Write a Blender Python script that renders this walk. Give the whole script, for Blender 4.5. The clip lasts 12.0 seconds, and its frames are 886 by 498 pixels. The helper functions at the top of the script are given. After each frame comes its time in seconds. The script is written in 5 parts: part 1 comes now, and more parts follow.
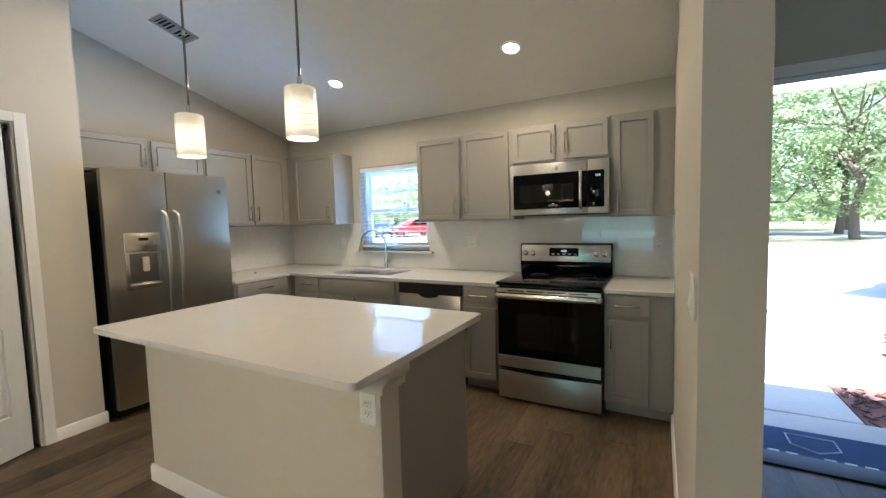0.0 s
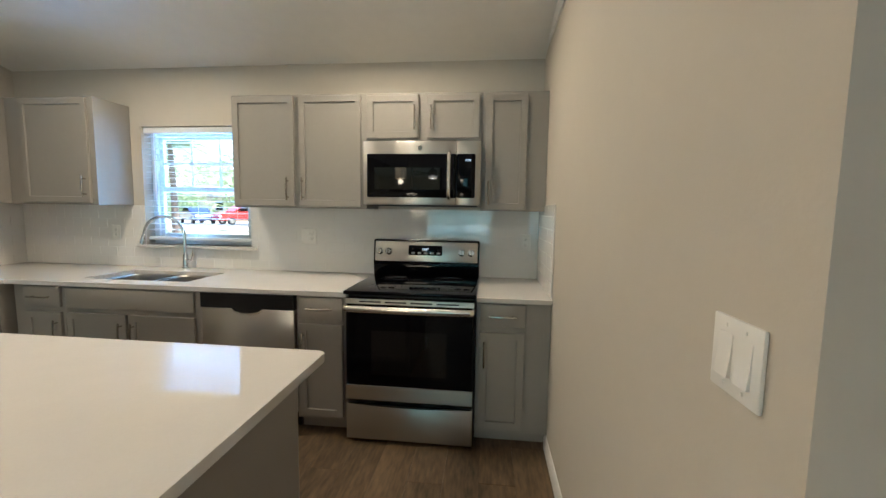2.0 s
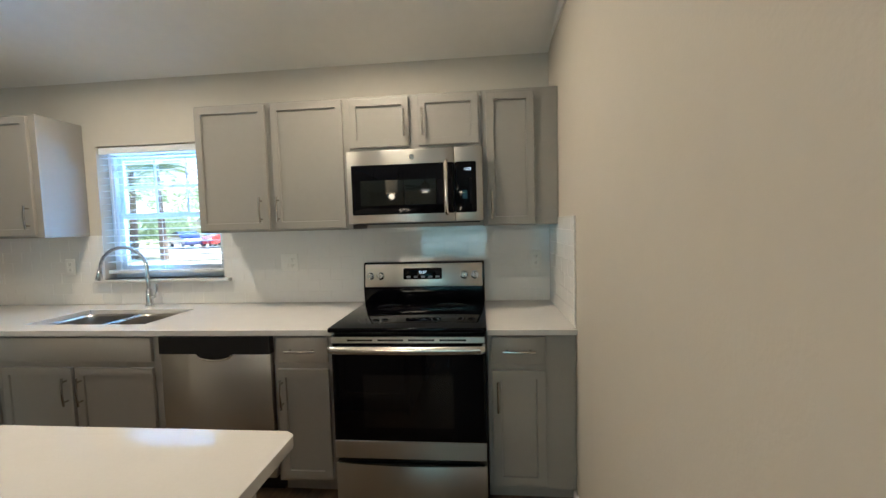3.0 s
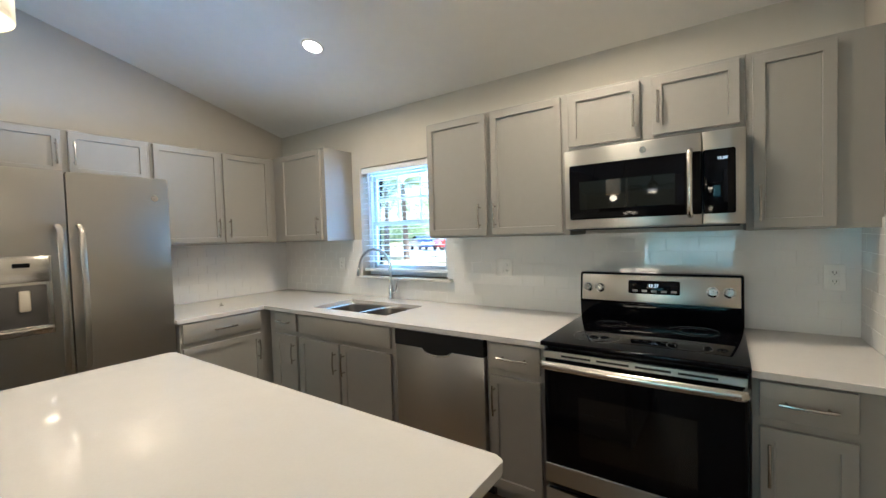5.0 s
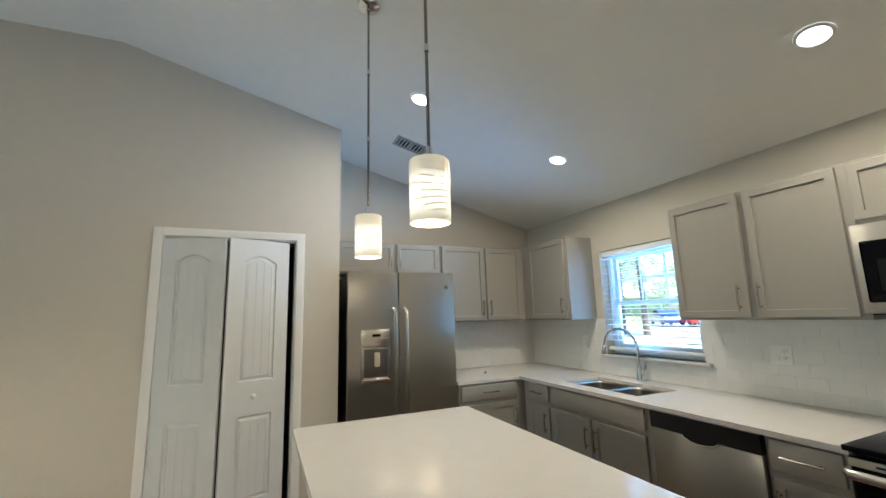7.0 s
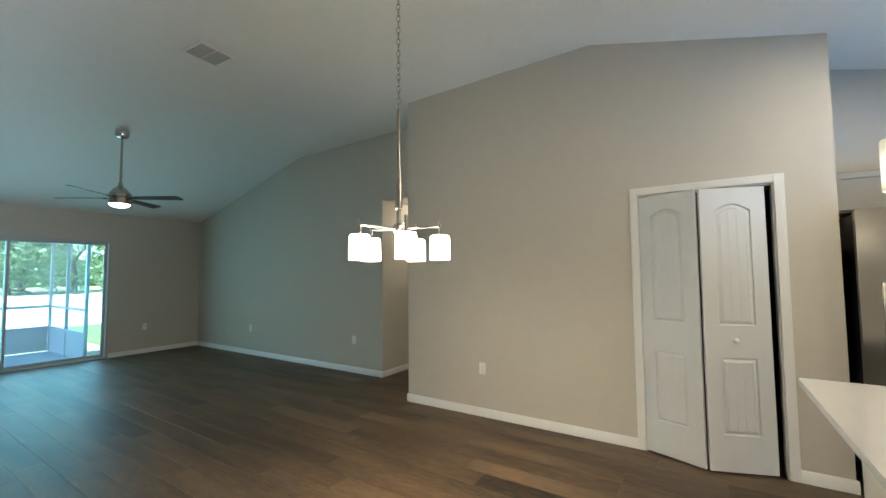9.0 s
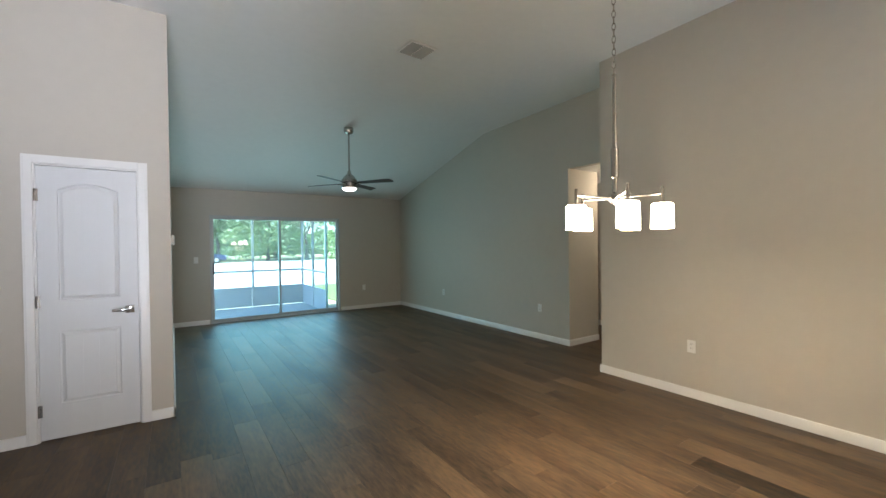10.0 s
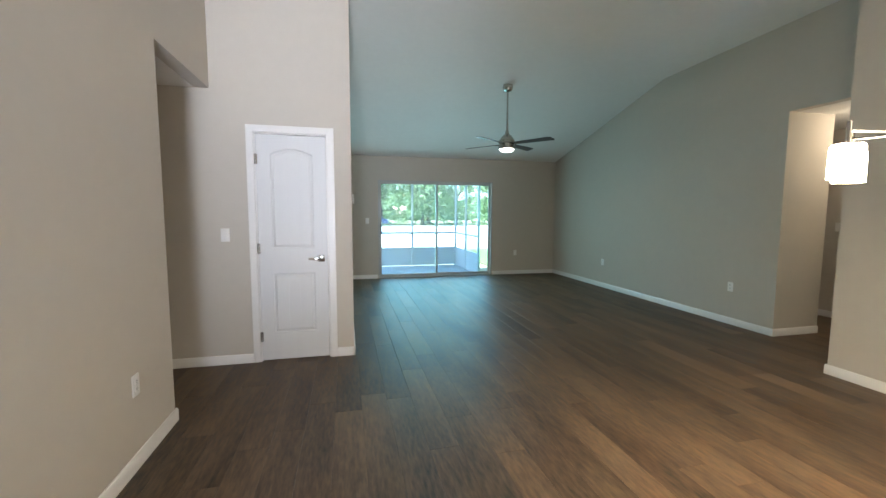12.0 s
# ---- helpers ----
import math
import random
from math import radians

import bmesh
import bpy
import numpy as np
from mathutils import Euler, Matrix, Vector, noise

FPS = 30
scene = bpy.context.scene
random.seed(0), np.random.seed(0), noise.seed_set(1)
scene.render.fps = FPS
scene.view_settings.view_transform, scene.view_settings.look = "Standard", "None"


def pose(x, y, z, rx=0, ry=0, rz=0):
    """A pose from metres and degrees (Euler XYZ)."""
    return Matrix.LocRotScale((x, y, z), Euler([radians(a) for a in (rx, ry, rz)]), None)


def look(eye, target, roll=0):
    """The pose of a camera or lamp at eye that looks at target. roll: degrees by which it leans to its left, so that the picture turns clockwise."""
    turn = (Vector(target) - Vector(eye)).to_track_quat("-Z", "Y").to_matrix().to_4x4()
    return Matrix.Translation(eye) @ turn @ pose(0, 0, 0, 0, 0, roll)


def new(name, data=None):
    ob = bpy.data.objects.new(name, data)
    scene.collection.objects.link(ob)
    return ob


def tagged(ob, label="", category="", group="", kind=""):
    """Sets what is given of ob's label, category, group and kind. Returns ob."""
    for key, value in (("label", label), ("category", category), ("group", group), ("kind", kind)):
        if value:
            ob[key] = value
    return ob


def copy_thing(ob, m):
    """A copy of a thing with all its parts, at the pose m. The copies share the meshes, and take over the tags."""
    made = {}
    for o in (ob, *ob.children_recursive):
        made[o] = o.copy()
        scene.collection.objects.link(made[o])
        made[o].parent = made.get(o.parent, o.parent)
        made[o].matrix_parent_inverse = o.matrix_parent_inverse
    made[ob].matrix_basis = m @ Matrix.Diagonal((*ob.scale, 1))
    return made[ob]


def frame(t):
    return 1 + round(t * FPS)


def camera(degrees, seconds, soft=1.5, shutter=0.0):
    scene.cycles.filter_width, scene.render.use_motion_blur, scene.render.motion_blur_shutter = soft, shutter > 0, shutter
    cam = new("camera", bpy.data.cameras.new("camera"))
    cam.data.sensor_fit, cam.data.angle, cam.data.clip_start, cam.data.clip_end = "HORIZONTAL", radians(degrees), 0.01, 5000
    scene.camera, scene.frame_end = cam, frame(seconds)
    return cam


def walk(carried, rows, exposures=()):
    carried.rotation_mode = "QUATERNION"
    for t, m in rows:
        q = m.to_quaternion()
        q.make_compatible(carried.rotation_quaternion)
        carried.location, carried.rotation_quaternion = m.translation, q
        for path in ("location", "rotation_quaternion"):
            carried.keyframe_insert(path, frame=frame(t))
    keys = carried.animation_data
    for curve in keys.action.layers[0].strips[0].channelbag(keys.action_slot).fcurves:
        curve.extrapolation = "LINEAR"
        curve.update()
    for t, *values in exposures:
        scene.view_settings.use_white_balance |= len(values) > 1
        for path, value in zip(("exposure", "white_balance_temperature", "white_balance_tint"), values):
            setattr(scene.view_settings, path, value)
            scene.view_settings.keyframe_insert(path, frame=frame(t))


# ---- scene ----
cam = camera(95.2, 12.0)
PATH = [
    (0, (0.831, 1.235, 1.378), (-0.119, 2.99, 1.237), -1.6),
    (0.5, (0.809, 1.296, 1.355), (-0.003, 3.115, 1.177), -1.2),
    (1, (0.729, 1.492, 1.361), (0.088, 3.376, 1.166), -0.0),
    (1.5, (0.655, 1.686, 1.358), (0.224, 3.628, 1.155), 1.0),
    (2, (0.539, 1.881, 1.369), (0.325, 3.86, 1.179), 0.9),
    (2.5, (0.476, 2.076, 1.393), (0.364, 4.066, 1.234), -0.5),
    (2.7, (0.474, 2.145, 1.391), (0.347, 4.137, 1.253), -0.9),
    (4.3, (0.461, 2.396, 1.395), (-0.313, 4.237, 1.279), -1.7),
    (4.5, (0.448, 2.394, 1.394), (-0.427, 4.189, 1.286), -1.8),
    (5, (0.417, 2.356, 1.395), (-0.727, 3.995, 1.323), -1.8),
    (5.5, (0.403, 2.277, 1.403), (-0.982, 3.719, 1.406), -1.6),
    (6, (0.457, 2.153, 1.418), (-1.108, 3.393, 1.539), -1.6),
    (6.5, (0.559, 2.012, 1.445), (-1.12, 3.071, 1.694), -1.8),
    (6.7, (0.599, 1.994, 1.453), (-1.124, 2.968, 1.74), -1.8),
    (8.3, (0.888, 1.904, 1.428), (-1.06, 1.521, 1.663), -0.1),
    (8.5, (0.926, 1.858, 1.427), (-0.973, 1.264, 1.631), -0.0),
    (9, (1.003, 1.782, 1.429), (-0.674, 0.698, 1.546), -0.5),
    (9.5, (1.196, 1.702, 1.445), (-0.206, 0.276, 1.483), -0.8),
    (10, (1.276, 1.685, 1.43), (0.164, 0.023, 1.408), -0.7),
    (10.5, (1.304, 1.669, 1.414), (0.441, -0.134, 1.334), -0.2),
    (11, (1.299, 1.653, 1.411), (0.614, -0.222, 1.28), 0.3),
    (11.5, (1.297, 1.612, 1.397), (0.738, -0.302, 1.234), 0.5),
    (12, (1.339, 1.453, 1.366), (0.876, -0.484, 1.188), 0.2),
]
EXPOSURE = [(0, 2.3, 5550, 11), (1.0, 2.22, 5700, 13), (2.0, 2.4, 5450, 11), (2.6, 2.36, 5400, 11), (4.5, 2.56, 5250, 11), (5.0, 2.56, 5250, 11), (5.5, 2.38, 5300, 10), (6.5, 2.23, 5150, 7), (8.5, 2.42, 5300, 8), (9.0, 2.4, 5300, 8), (10, 2.46, 5600, 14), (12, 2.72, 5600, 14)]
walk(cam, [(t, look(eye, target, roll)) for t, eye, target, roll in PATH], EXPOSURE)

# ---- daylight and lamps ----
SUN_EL, SUN_AZ = 62.0, 98.0        # height and heading of the sun, degrees
world = bpy.data.worlds.new("sky")
scene.world = world
world.use_nodes = True
wn = world.node_tree.nodes
sky = wn.new("ShaderNodeTexSky")
sky.sky_type = "NISHITA"
sky.sun_disc = False
sky.sun_elevation, sky.sun_rotation = radians(SUN_EL), radians(SUN_AZ)
wn["Background"].inputs["Strength"].default_value = 0.15
world.node_tree.links.new(sky.outputs[0], wn["Background"].inputs["Color"])
sun = new("sun", bpy.data.lights.new("sun", "SUN"))
sun.data.energy, sun.data.angle, sun.data.color = 5.0, radians(0.5), (1.0, 0.95, 0.86)
_d = Vector((math.sin(radians(SUN_AZ)) * math.cos(radians(SUN_EL)), math.cos(radians(SUN_AZ)) * math.cos(radians(SUN_EL)), math.sin(radians(SUN_EL))))
sun.matrix_world = look(_d * 60, (0, 0, 0))


def lamp(name, kind, m, watts, colour, size=0.1, size_y=None):
    data = bpy.data.lights.new(name, kind)
    data.energy, data.color = watts, colour
    if kind == "AREA":
        data.shape, data.size = ("RECTANGLE", size) if size_y else ("DISK", size)
        if size_y:
            data.size_y = size_y
    else:
        data.shadow_soft_size = size
    ob = new(name, data)
    ob.matrix_world = m
    return ob


WARM = (1.0, 0.775, 0.48)
# sky light let in by the glazed openings
lamp("slider_daylight", "AREA", look((-0.52, -7.2, 1.1), (-0.52, 0, 2.2)), 8.5, (0.54, 0.96, 0.91), 2.3, 1.9)
lamp("window_daylight", "AREA", look((-1.725, 5.13, 1.5), (-2.2, 4.15, 2.25)), 6.5, (0.30, 0.64, 1.0), 0.9, 0.85).data.spread = radians(70)
lamp("door_daylight", "AREA", look((1.66, 4.12, 1.1), (1.75, -2.44, 3.0)), 5.8, (0.97, 0.95, 0.93), 0.75, 1.9).data.spread = radians(58)


# ---- materials ----
def mat(name, colour, rough=0.5, metal=0.0, vary=0.06, scale=6.0, bump=0.0, bscale=200.0, stretch=(1, 1, 1), coat=0.0, spec=0.5, rand=0.0, island=False, rvary=0.08):
    """A procedural surface: base colour with broad and fine variation, uneven gloss and fine relief."""
    m = bpy.data.materials.new(name)
    m.use_nodes = True
    t, n, l = m.node_tree, m.node_tree.nodes, m.node_tree.links
    b = n["Principled BSDF"]
    b.inputs["Metallic"].default_value = metal
    b.inputs["Coat Weight"].default_value = coat
    b.inputs["Coat Roughness"].default_value = 0.06
    b.inputs["Specular IOR Level"].default_value = spec
    tc = n.new("ShaderNodeTexCoord")
    mp = n.new("ShaderNodeMapping")
    mp.inputs["Scale"].default_value = stretch
    src = tc.outputs["Object"]
    if rand:
        info = n.new("ShaderNodeNewGeometry") if island else n.new("ShaderNodeObjectInfo")
        own, shift = n.new("ShaderNodeVectorMath"), n.new("ShaderNodeVectorMath")
        own.operation, shift.operation = "SCALE", "ADD"
        own.inputs[0].default_value = (37.0, 53.0, 11.0)
        l.new(info.outputs["Random Per Island" if island else "Random"], own.inputs["Scale"])
        l.new(src, shift.inputs[0]), l.new(own.outputs[0], shift.inputs[1])
        src = shift.outputs[0]
    l.new(src, mp.inputs[0])
    big, fine = n.new("ShaderNodeTexNoise"), n.new("ShaderNodeTexNoise")
    big.inputs["Scale"].default_value, fine.inputs["Scale"].default_value = scale * 0.25, scale * 4
    big.inputs["Detail"].default_value, fine.inputs["Detail"].default_value = 3, 6
    l.new(mp.outputs[0], big.inputs[0]), l.new(mp.outputs[0], fine.inputs[0])
    add = n.new("ShaderNodeMath")
    add.operation = "ADD"
    l.new(big.outputs[0], add.inputs[0]), l.new(fine.outputs[0], add.inputs[1])
    val = add.outputs[0]
    if rand:
        k = n.new("ShaderNodeMath")
        k.operation = "MULTIPLY_ADD"
        k.inputs[1].default_value = rand
        l.new(info.outputs["Random Per Island" if island else "Random"], k.inputs[0])
        l.new(val, k.inputs[2])
        sub = n.new("ShaderNodeMath")
        sub.operation = "SUBTRACT"
        sub.inputs[1].default_value = rand / 2
        l.new(k.outputs[0], sub.inputs[0])
        val = sub.outputs[0]
    mr = n.new("ShaderNodeMapRange")
    mr.inputs["From Min"].default_value, mr.inputs["From Max"].default_value = 0.6, 1.4
    mr.inputs["To Min"].default_value, mr.inputs["To Max"].default_value = 1 - vary, 1 + vary
    mr.clamp = False
    l.new(val, mr.inputs[0])
    mul = n.new("ShaderNodeVectorMath")
    mul.operation = "SCALE"
    mul.inputs[0].default_value = colour
    l.new(mr.outputs[0], mul.inputs["Scale"])
    l.new(mul.outputs[0], b.inputs["Base Color"])
    rr = n.new("ShaderNodeMapRange")
    rr.inputs["To Min"].default_value, rr.inputs["To Max"].default_value = max(0.02, rough * (1 - rvary * 2)), min(1, rough * (1 + rvary * 2))
    l.new(fine.outputs[0], rr.inputs[0])
    l.new(rr.outputs[0], b.inputs["Roughness"])
    if bump:
        bn, bp = n.new("ShaderNodeTexNoise"), n.new("ShaderNodeBump")
        bn.inputs["Scale"].default_value, bn.inputs["Detail"].default_value = bscale, 4
        bp.inputs["Strength"].default_value, bp.inputs["Distance"].default_value = bump, 0.002
        l.new(mp.outputs[0], bn.inputs[0]), l.new(bn.outputs[0], bp.inputs["Height"]), l.new(bp.outputs[0], b.inputs["Normal"])
    return m


def glow(name, colour, strength):
    m = bpy.data.materials.new(name)
    m.use_nodes = True
    b = m.node_tree.nodes["Principled BSDF"]
    b.inputs["Base Color"].default_value = (*colour, 1)
    b.inputs["Emission Color"].default_value = (*colour, 1)
    b.inputs["Emission Strength"].default_value = strength
    return m


def glass_mat(name, colour=(1, 1, 1), rough=0.0):
    m = bpy.data.materials.new(name)
    m.use_nodes = True
    t = m.node_tree
    n, l = t.nodes, t.links
    tr, gl, mx, fr = n.new("ShaderNodeBsdfTransparent"), n.new("ShaderNodeBsdfGlossy"), n.new("ShaderNodeMixShader"), n.new("ShaderNodeFresnel")
    tr.inputs[0].default_value = (*colour, 1)
    gl.inputs["Roughness"].default_value = rough
    fr.inputs[0].default_value = 1.45
    l.new(fr.outputs[0], mx.inputs[0]), l.new(tr.outputs[0], mx.inputs[1]), l.new(gl.outputs[0], mx.inputs[2])
    l.new(mx.outputs[0], n["Material Output"].inputs[0])
    return m


M_WALL = mat("greige_wall_paint", (0.50, 0.465, 0.405), 0.75, vary=0.03, scale=3, bump=0.25, bscale=90, spec=0.25)
M_CEIL = mat("ceiling_paint", (0.76, 0.75, 0.72), 0.9, vary=0.03, scale=3, bump=0.4, bscale=60, spec=0.15)
M_TRIM = mat("white_trim_paint", (0.72, 0.71, 0.69), 0.35, vary=0.02, scale=8, bump=0.05, bscale=60)
M_DOOR = mat("white_door_paint", (0.60, 0.605, 0.61), 0.4, vary=0.02, scale=10, bump=0.25, bscale=60, stretch=(6, 6, 0.4))
M_PLANK = mat("vinyl_plank", (0.090, 0.060, 0.034), 0.48, vary=1.05, scale=5, bump=0.12, bscale=120, stretch=(2.6, 0.5, 1), rand=0.085, rvary=0.25, spec=0.4)
M_PLANK2 = mat("vinyl_plank_joined", (0.090, 0.060, 0.034), 0.48, vary=1.05, scale=5, bump=0.12, bscale=120, stretch=(2.6, 0.5, 1), rand=0.085, island=True, rvary=0.25, spec=0.4)
M_SUB = mat("floor_joint", (0.05, 0.038, 0.03), 0.8)
M_CAB = mat("grey_cabinet_paint", (0.265, 0.248, 0.225), 0.45, vary=0.03, scale=8, bump=0.06, bscale=80)
M_CABIN = mat("cabinet_shadow_gap", (0.12, 0.11, 0.10), 0.7)
M_QUARTZ = mat("white_quartz", (0.59, 0.57, 0.545), 0.03, vary=0.025, scale=40, rvary=0.1)
M_TILE = mat("white_glazed_tile", (0.70, 0.69, 0.67), 0.035, vary=0.015, scale=6, bump=0.012, bscale=14, rand=0.1)
M_GROUT = mat("pale_grout", (0.68, 0.67, 0.65), 0.7, vary=0.03, scale=30)
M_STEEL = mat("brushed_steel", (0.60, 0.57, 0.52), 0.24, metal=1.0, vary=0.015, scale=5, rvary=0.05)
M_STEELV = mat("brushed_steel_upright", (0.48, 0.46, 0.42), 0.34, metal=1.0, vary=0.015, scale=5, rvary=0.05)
M_STEELF = mat("fridge_steel", (0.46, 0.435, 0.39), 0.29, metal=1.0, vary=0.015, scale=5, rvary=0.05)
M_SINK = mat("satin_sink_steel", (0.36, 0.34, 0.31), 0.33, metal=1.0, vary=0.03, scale=5, rvary=0.06)


def brush(m, amount, turn):
    """Brushed grain: the gloss is drawn out across the brush strokes."""
    n, l = m.node_tree.nodes, m.node_tree.links
    tg = n.new("ShaderNodeTangent")
    tg.direction_type, tg.axis = "RADIAL", "Z"
    p = n["Principled BSDF"]
    p.inputs["Anisotropic"].default_value, p.inputs["Anisotropic Rotation"].default_value = amount, turn
    l.new(tg.outputs[0], p.inputs["Tangent"])


brush(M_STEELV, 0.6, 0.25)
brush(M_STEELF, 0.7, 0.0)
M_CHROME = mat("polished_chrome", (0.72, 0.72, 0.72), 0.09, metal=1.0, vary=0.02)
M_NICKEL = mat("brushed_nickel", (0.45, 0.42, 0.38), 0.24, metal=1.0, vary=0.04)
M_ROD = mat("dark_chrome_rod", (0.25, 0.24, 0.22), 0.16, metal=1.0, vary=0.02)
M_BLACK = mat("black_plastic", (0.008, 0.008, 0.009), 0.35, vary=0.1, spec=0.3)
M_BGLASS = mat("black_glass", (0.002, 0.002, 0.003), 0.02, vary=0.05, spec=0.15, rvary=0.0)
# near-black, so the shade of slots, vents and the pantry is in the colour
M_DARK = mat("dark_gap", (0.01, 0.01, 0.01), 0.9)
M_PLASTIC = mat("white_plastic", (0.75, 0.74, 0.71), 0.3, vary=0.02)
M_GREYPL = mat("grey_plastic", (0.30, 0.30, 0.30), 0.35, vary=0.04)
M_BLADE = mat("dark_walnut_blade", (0.045, 0.035, 0.03), 0.45, vary=0.25, scale=8, stretch=(1, 8, 1))
M_GLASS = glass_mat("clear_glass")
M_GLASS2 = glass_mat("green_tinted_glass", (0.82, 0.96, 0.97))
M_VINYL = mat("white_vinyl_frame", (0.72, 0.76, 0.80), 0.35, vary=0.02)
M_SLAT = mat("white_blind_slat", (0.74, 0.76, 0.78), 0.4, vary=0.02)
M_ALU = mat("pale_grey_aluminium", (0.42, 0.44, 0.44), 0.4, vary=0.03)
M_STUCCO = mat("grey_stucco", (0.42, 0.48, 0.54), 0.95, vary=0.3, scale=16, bump=1.0, bscale=45)
M_STUCCO2 = mat("cream_stucco", (0.62, 0.58, 0.48), 0.95, vary=0.06, scale=10, bump=0.8, bscale=45)
M_CONC = mat("concrete_slab", (0.48, 0.47, 0.45), 0.85, vary=0.1, scale=8, bump=0.4, bscale=60)
M_ROAD = mat("sunlit_asphalt", (0.20, 0.20, 0.19), 0.9, vary=0.15, scale=20, bump=0.5, bscale=90)
M_GROUND = mat("sandy_lawn", (0.26, 0.24, 0.13), 0.95, vary=0.3, scale=3, bump=0.8, bscale=40)
M_GRASS = mat("green_lawn", (0.10, 0.16, 0.03), 0.9, vary=0.35, scale=5, bump=0.8, bscale=60)
M_MULCH = mat("red_brown_mulch", (0.13, 0.06, 0.045), 0.95, vary=0.4, scale=18, rand=1.0, island=True)
M_BARK = mat("grey_brown_bark", (0.12, 0.09, 0.065), 0.95, vary=0.3, scale=9, bump=0.8, bscale=40, stretch=(1, 1, 0.3))
M_LEAF = mat("green_leaves", (0.105, 0.135, 0.06), 0.6, vary=0.3, scale=3, rand=1.2, island=True)
# concrete darkened and blued, putting the porch's shade into its colour
M_PORCH = mat("porch_concrete_with_shade", (0.36, 0.39, 0.42), 0.8, vary=0.1, scale=8, bump=0.3, bscale=60)
M_LEAF2 = mat("light_green_leaves", (0.16, 0.19, 0.10), 0.6, vary=0.3, scale=3, rand=1.2, island=True)
def translucent(m, colour, share=0.45):
    """Lets light through thin leaves."""
    n, l = m.node_tree.nodes, m.node_tree.links
    tr, mx = n.new("ShaderNodeBsdfTranslucent"), n.new("ShaderNodeMixShader")
    tr.inputs[0].default_value = (*colour, 1)
    mx.inputs[0].default_value = share
    l.new(n["Principled BSDF"].outputs[0], mx.inputs[1]), l.new(tr.outputs[0], mx.inputs[2]), l.new(mx.outputs[0], n["Material Output"].inputs[0])


translucent(M_LEAF, (0.37, 0.47, 0.24), 0.64)
translucent(M_LEAF2, (0.46, 0.56, 0.31), 0.68)
M_NAVY = mat("navy_door_paint", (0.022, 0.075, 0.21), 0.45, vary=0.05, spec=0.2)
M_MAT = mat("blue_doormat", (0.02, 0.05, 0.13), 0.95, vary=0.15, scale=40, bump=0.9, bscale=300)
M_MATP = mat("pale_mat_print", (0.5, 0.52, 0.55), 0.95, vary=0.1, scale=40)


# ---- mesh helpers ----
def box(bm, x0, x1, y0, y1, z0, z1):
    m = Matrix.Translation(((x0 + x1) / 2, (y0 + y1) / 2, (z0 + z1) / 2)) @ Matrix.Diagonal((abs(x1 - x0), abs(y1 - y0), abs(z1 - z0), 1))
    return bmesh.ops.create_cube(bm, size=1, matrix=m)["verts"]


def rbox(x0, x1, y0, y1, z0, z1, r=0.003, seg=2, bm=None):
    """A box with rounded edges."""
    b = bmesh.new()
    box(b, x0, x1, y0, y1, z0, z1)
    bmesh.ops.bevel(b, geom=b.edges[:], offset=r, segments=seg, affect="EDGES", profile=0.5)
    if bm is None:
        return b
    return merge(bm, b)


def merge(bm, b):
    me = bpy.data.meshes.new("tmp")
    b.to_mesh(me)
    b.free()
    bm.from_mesh(me)
    bpy.data.meshes.remove(me)
    return bm


def cyl(bm, p0, p1, r0, r1=None, seg=20, caps=True):
    p0, p1 = Vector(p0), Vector(p1)
    d = p1 - p0
    m = Matrix.Translation((p0 + p1) / 2) @ d.to_track_quat("Z", "Y").to_matrix().to_4x4()
    bmesh.ops.create_cone(bm, cap_ends=caps, segments=seg, radius1=r0, radius2=r0 if r1 is None else r1, depth=d.length, matrix=m)
    return bm


def lathe(bm, prof, centre=(0, 0, 0), seg=28, m=None):
    """Turns a profile of (radius, height) about the upright axis."""
    rings = []
    m = m or Matrix.Translation(centre)
    for r, z in prof:
        rings.append([bm.verts.new(m @ Vector((max(r, 1e-4) * math.cos(2 * math.pi * i / seg), max(r, 1e-4) * math.sin(2 * math.pi * i / seg), z))) for i in range(seg)])
    for a, b in zip(rings, rings[1:]):
        for i in range(seg):
            bm.faces.new((a[i], a[(i + 1) % seg], b[(i + 1) % seg], b[i]))
    return bm


def tube(bm, pts, r, seg=12):
    """A round bar along a line of points."""
    pts = [Vector(p) for p in pts]
    rings, up = [], None
    for i, p in enumerate(pts):
        d = (pts[min(i + 1, len(pts) - 1)] - pts[max(i - 1, 0)]).normalized()
        if up is None:
            up = d.orthogonal().normalized()
        up = (up - d * up.dot(d)).normalized()
        side = d.cross(up)
        rr = r[i] if isinstance(r, (list, tuple)) else r
        rings.append([bm.verts.new(p + (up * math.cos(2 * math.pi * k / seg) + side * math.sin(2 * math.pi * k / seg)) * rr) for k in range(seg)])
    for a, b in zip(rings, rings[1:]):
        for k in range(seg):
            bm.faces.new((a[k], a[(k + 1) % seg], b[(k + 1) % seg], b[k]))
    bm.faces.new(rings[0][::-1]), bm.faces.new(rings[-1])
    return bm


def prism(bm, prof, x0, x1, axis="x"):
    """Extrudes an outline: (y, z) along x, (x, z) along y or (x, y) along z."""
    def at(p, v):
        return (v, p[0], p[1]) if axis == "x" else (p[0], v, p[1]) if axis == "y" else (p[0], p[1], v)
    a = [bm.verts.new(at(p, x0)) for p in prof]
    b = [bm.verts.new(at(p, x1)) for p in prof]
    n = len(prof)
    bm.faces.new(a), bm.faces.new(b[::-1])
    for i in range(n):
        bm.faces.new((a[i], b[i], b[(i + 1) % n], a[(i + 1) % n]))
    return bm


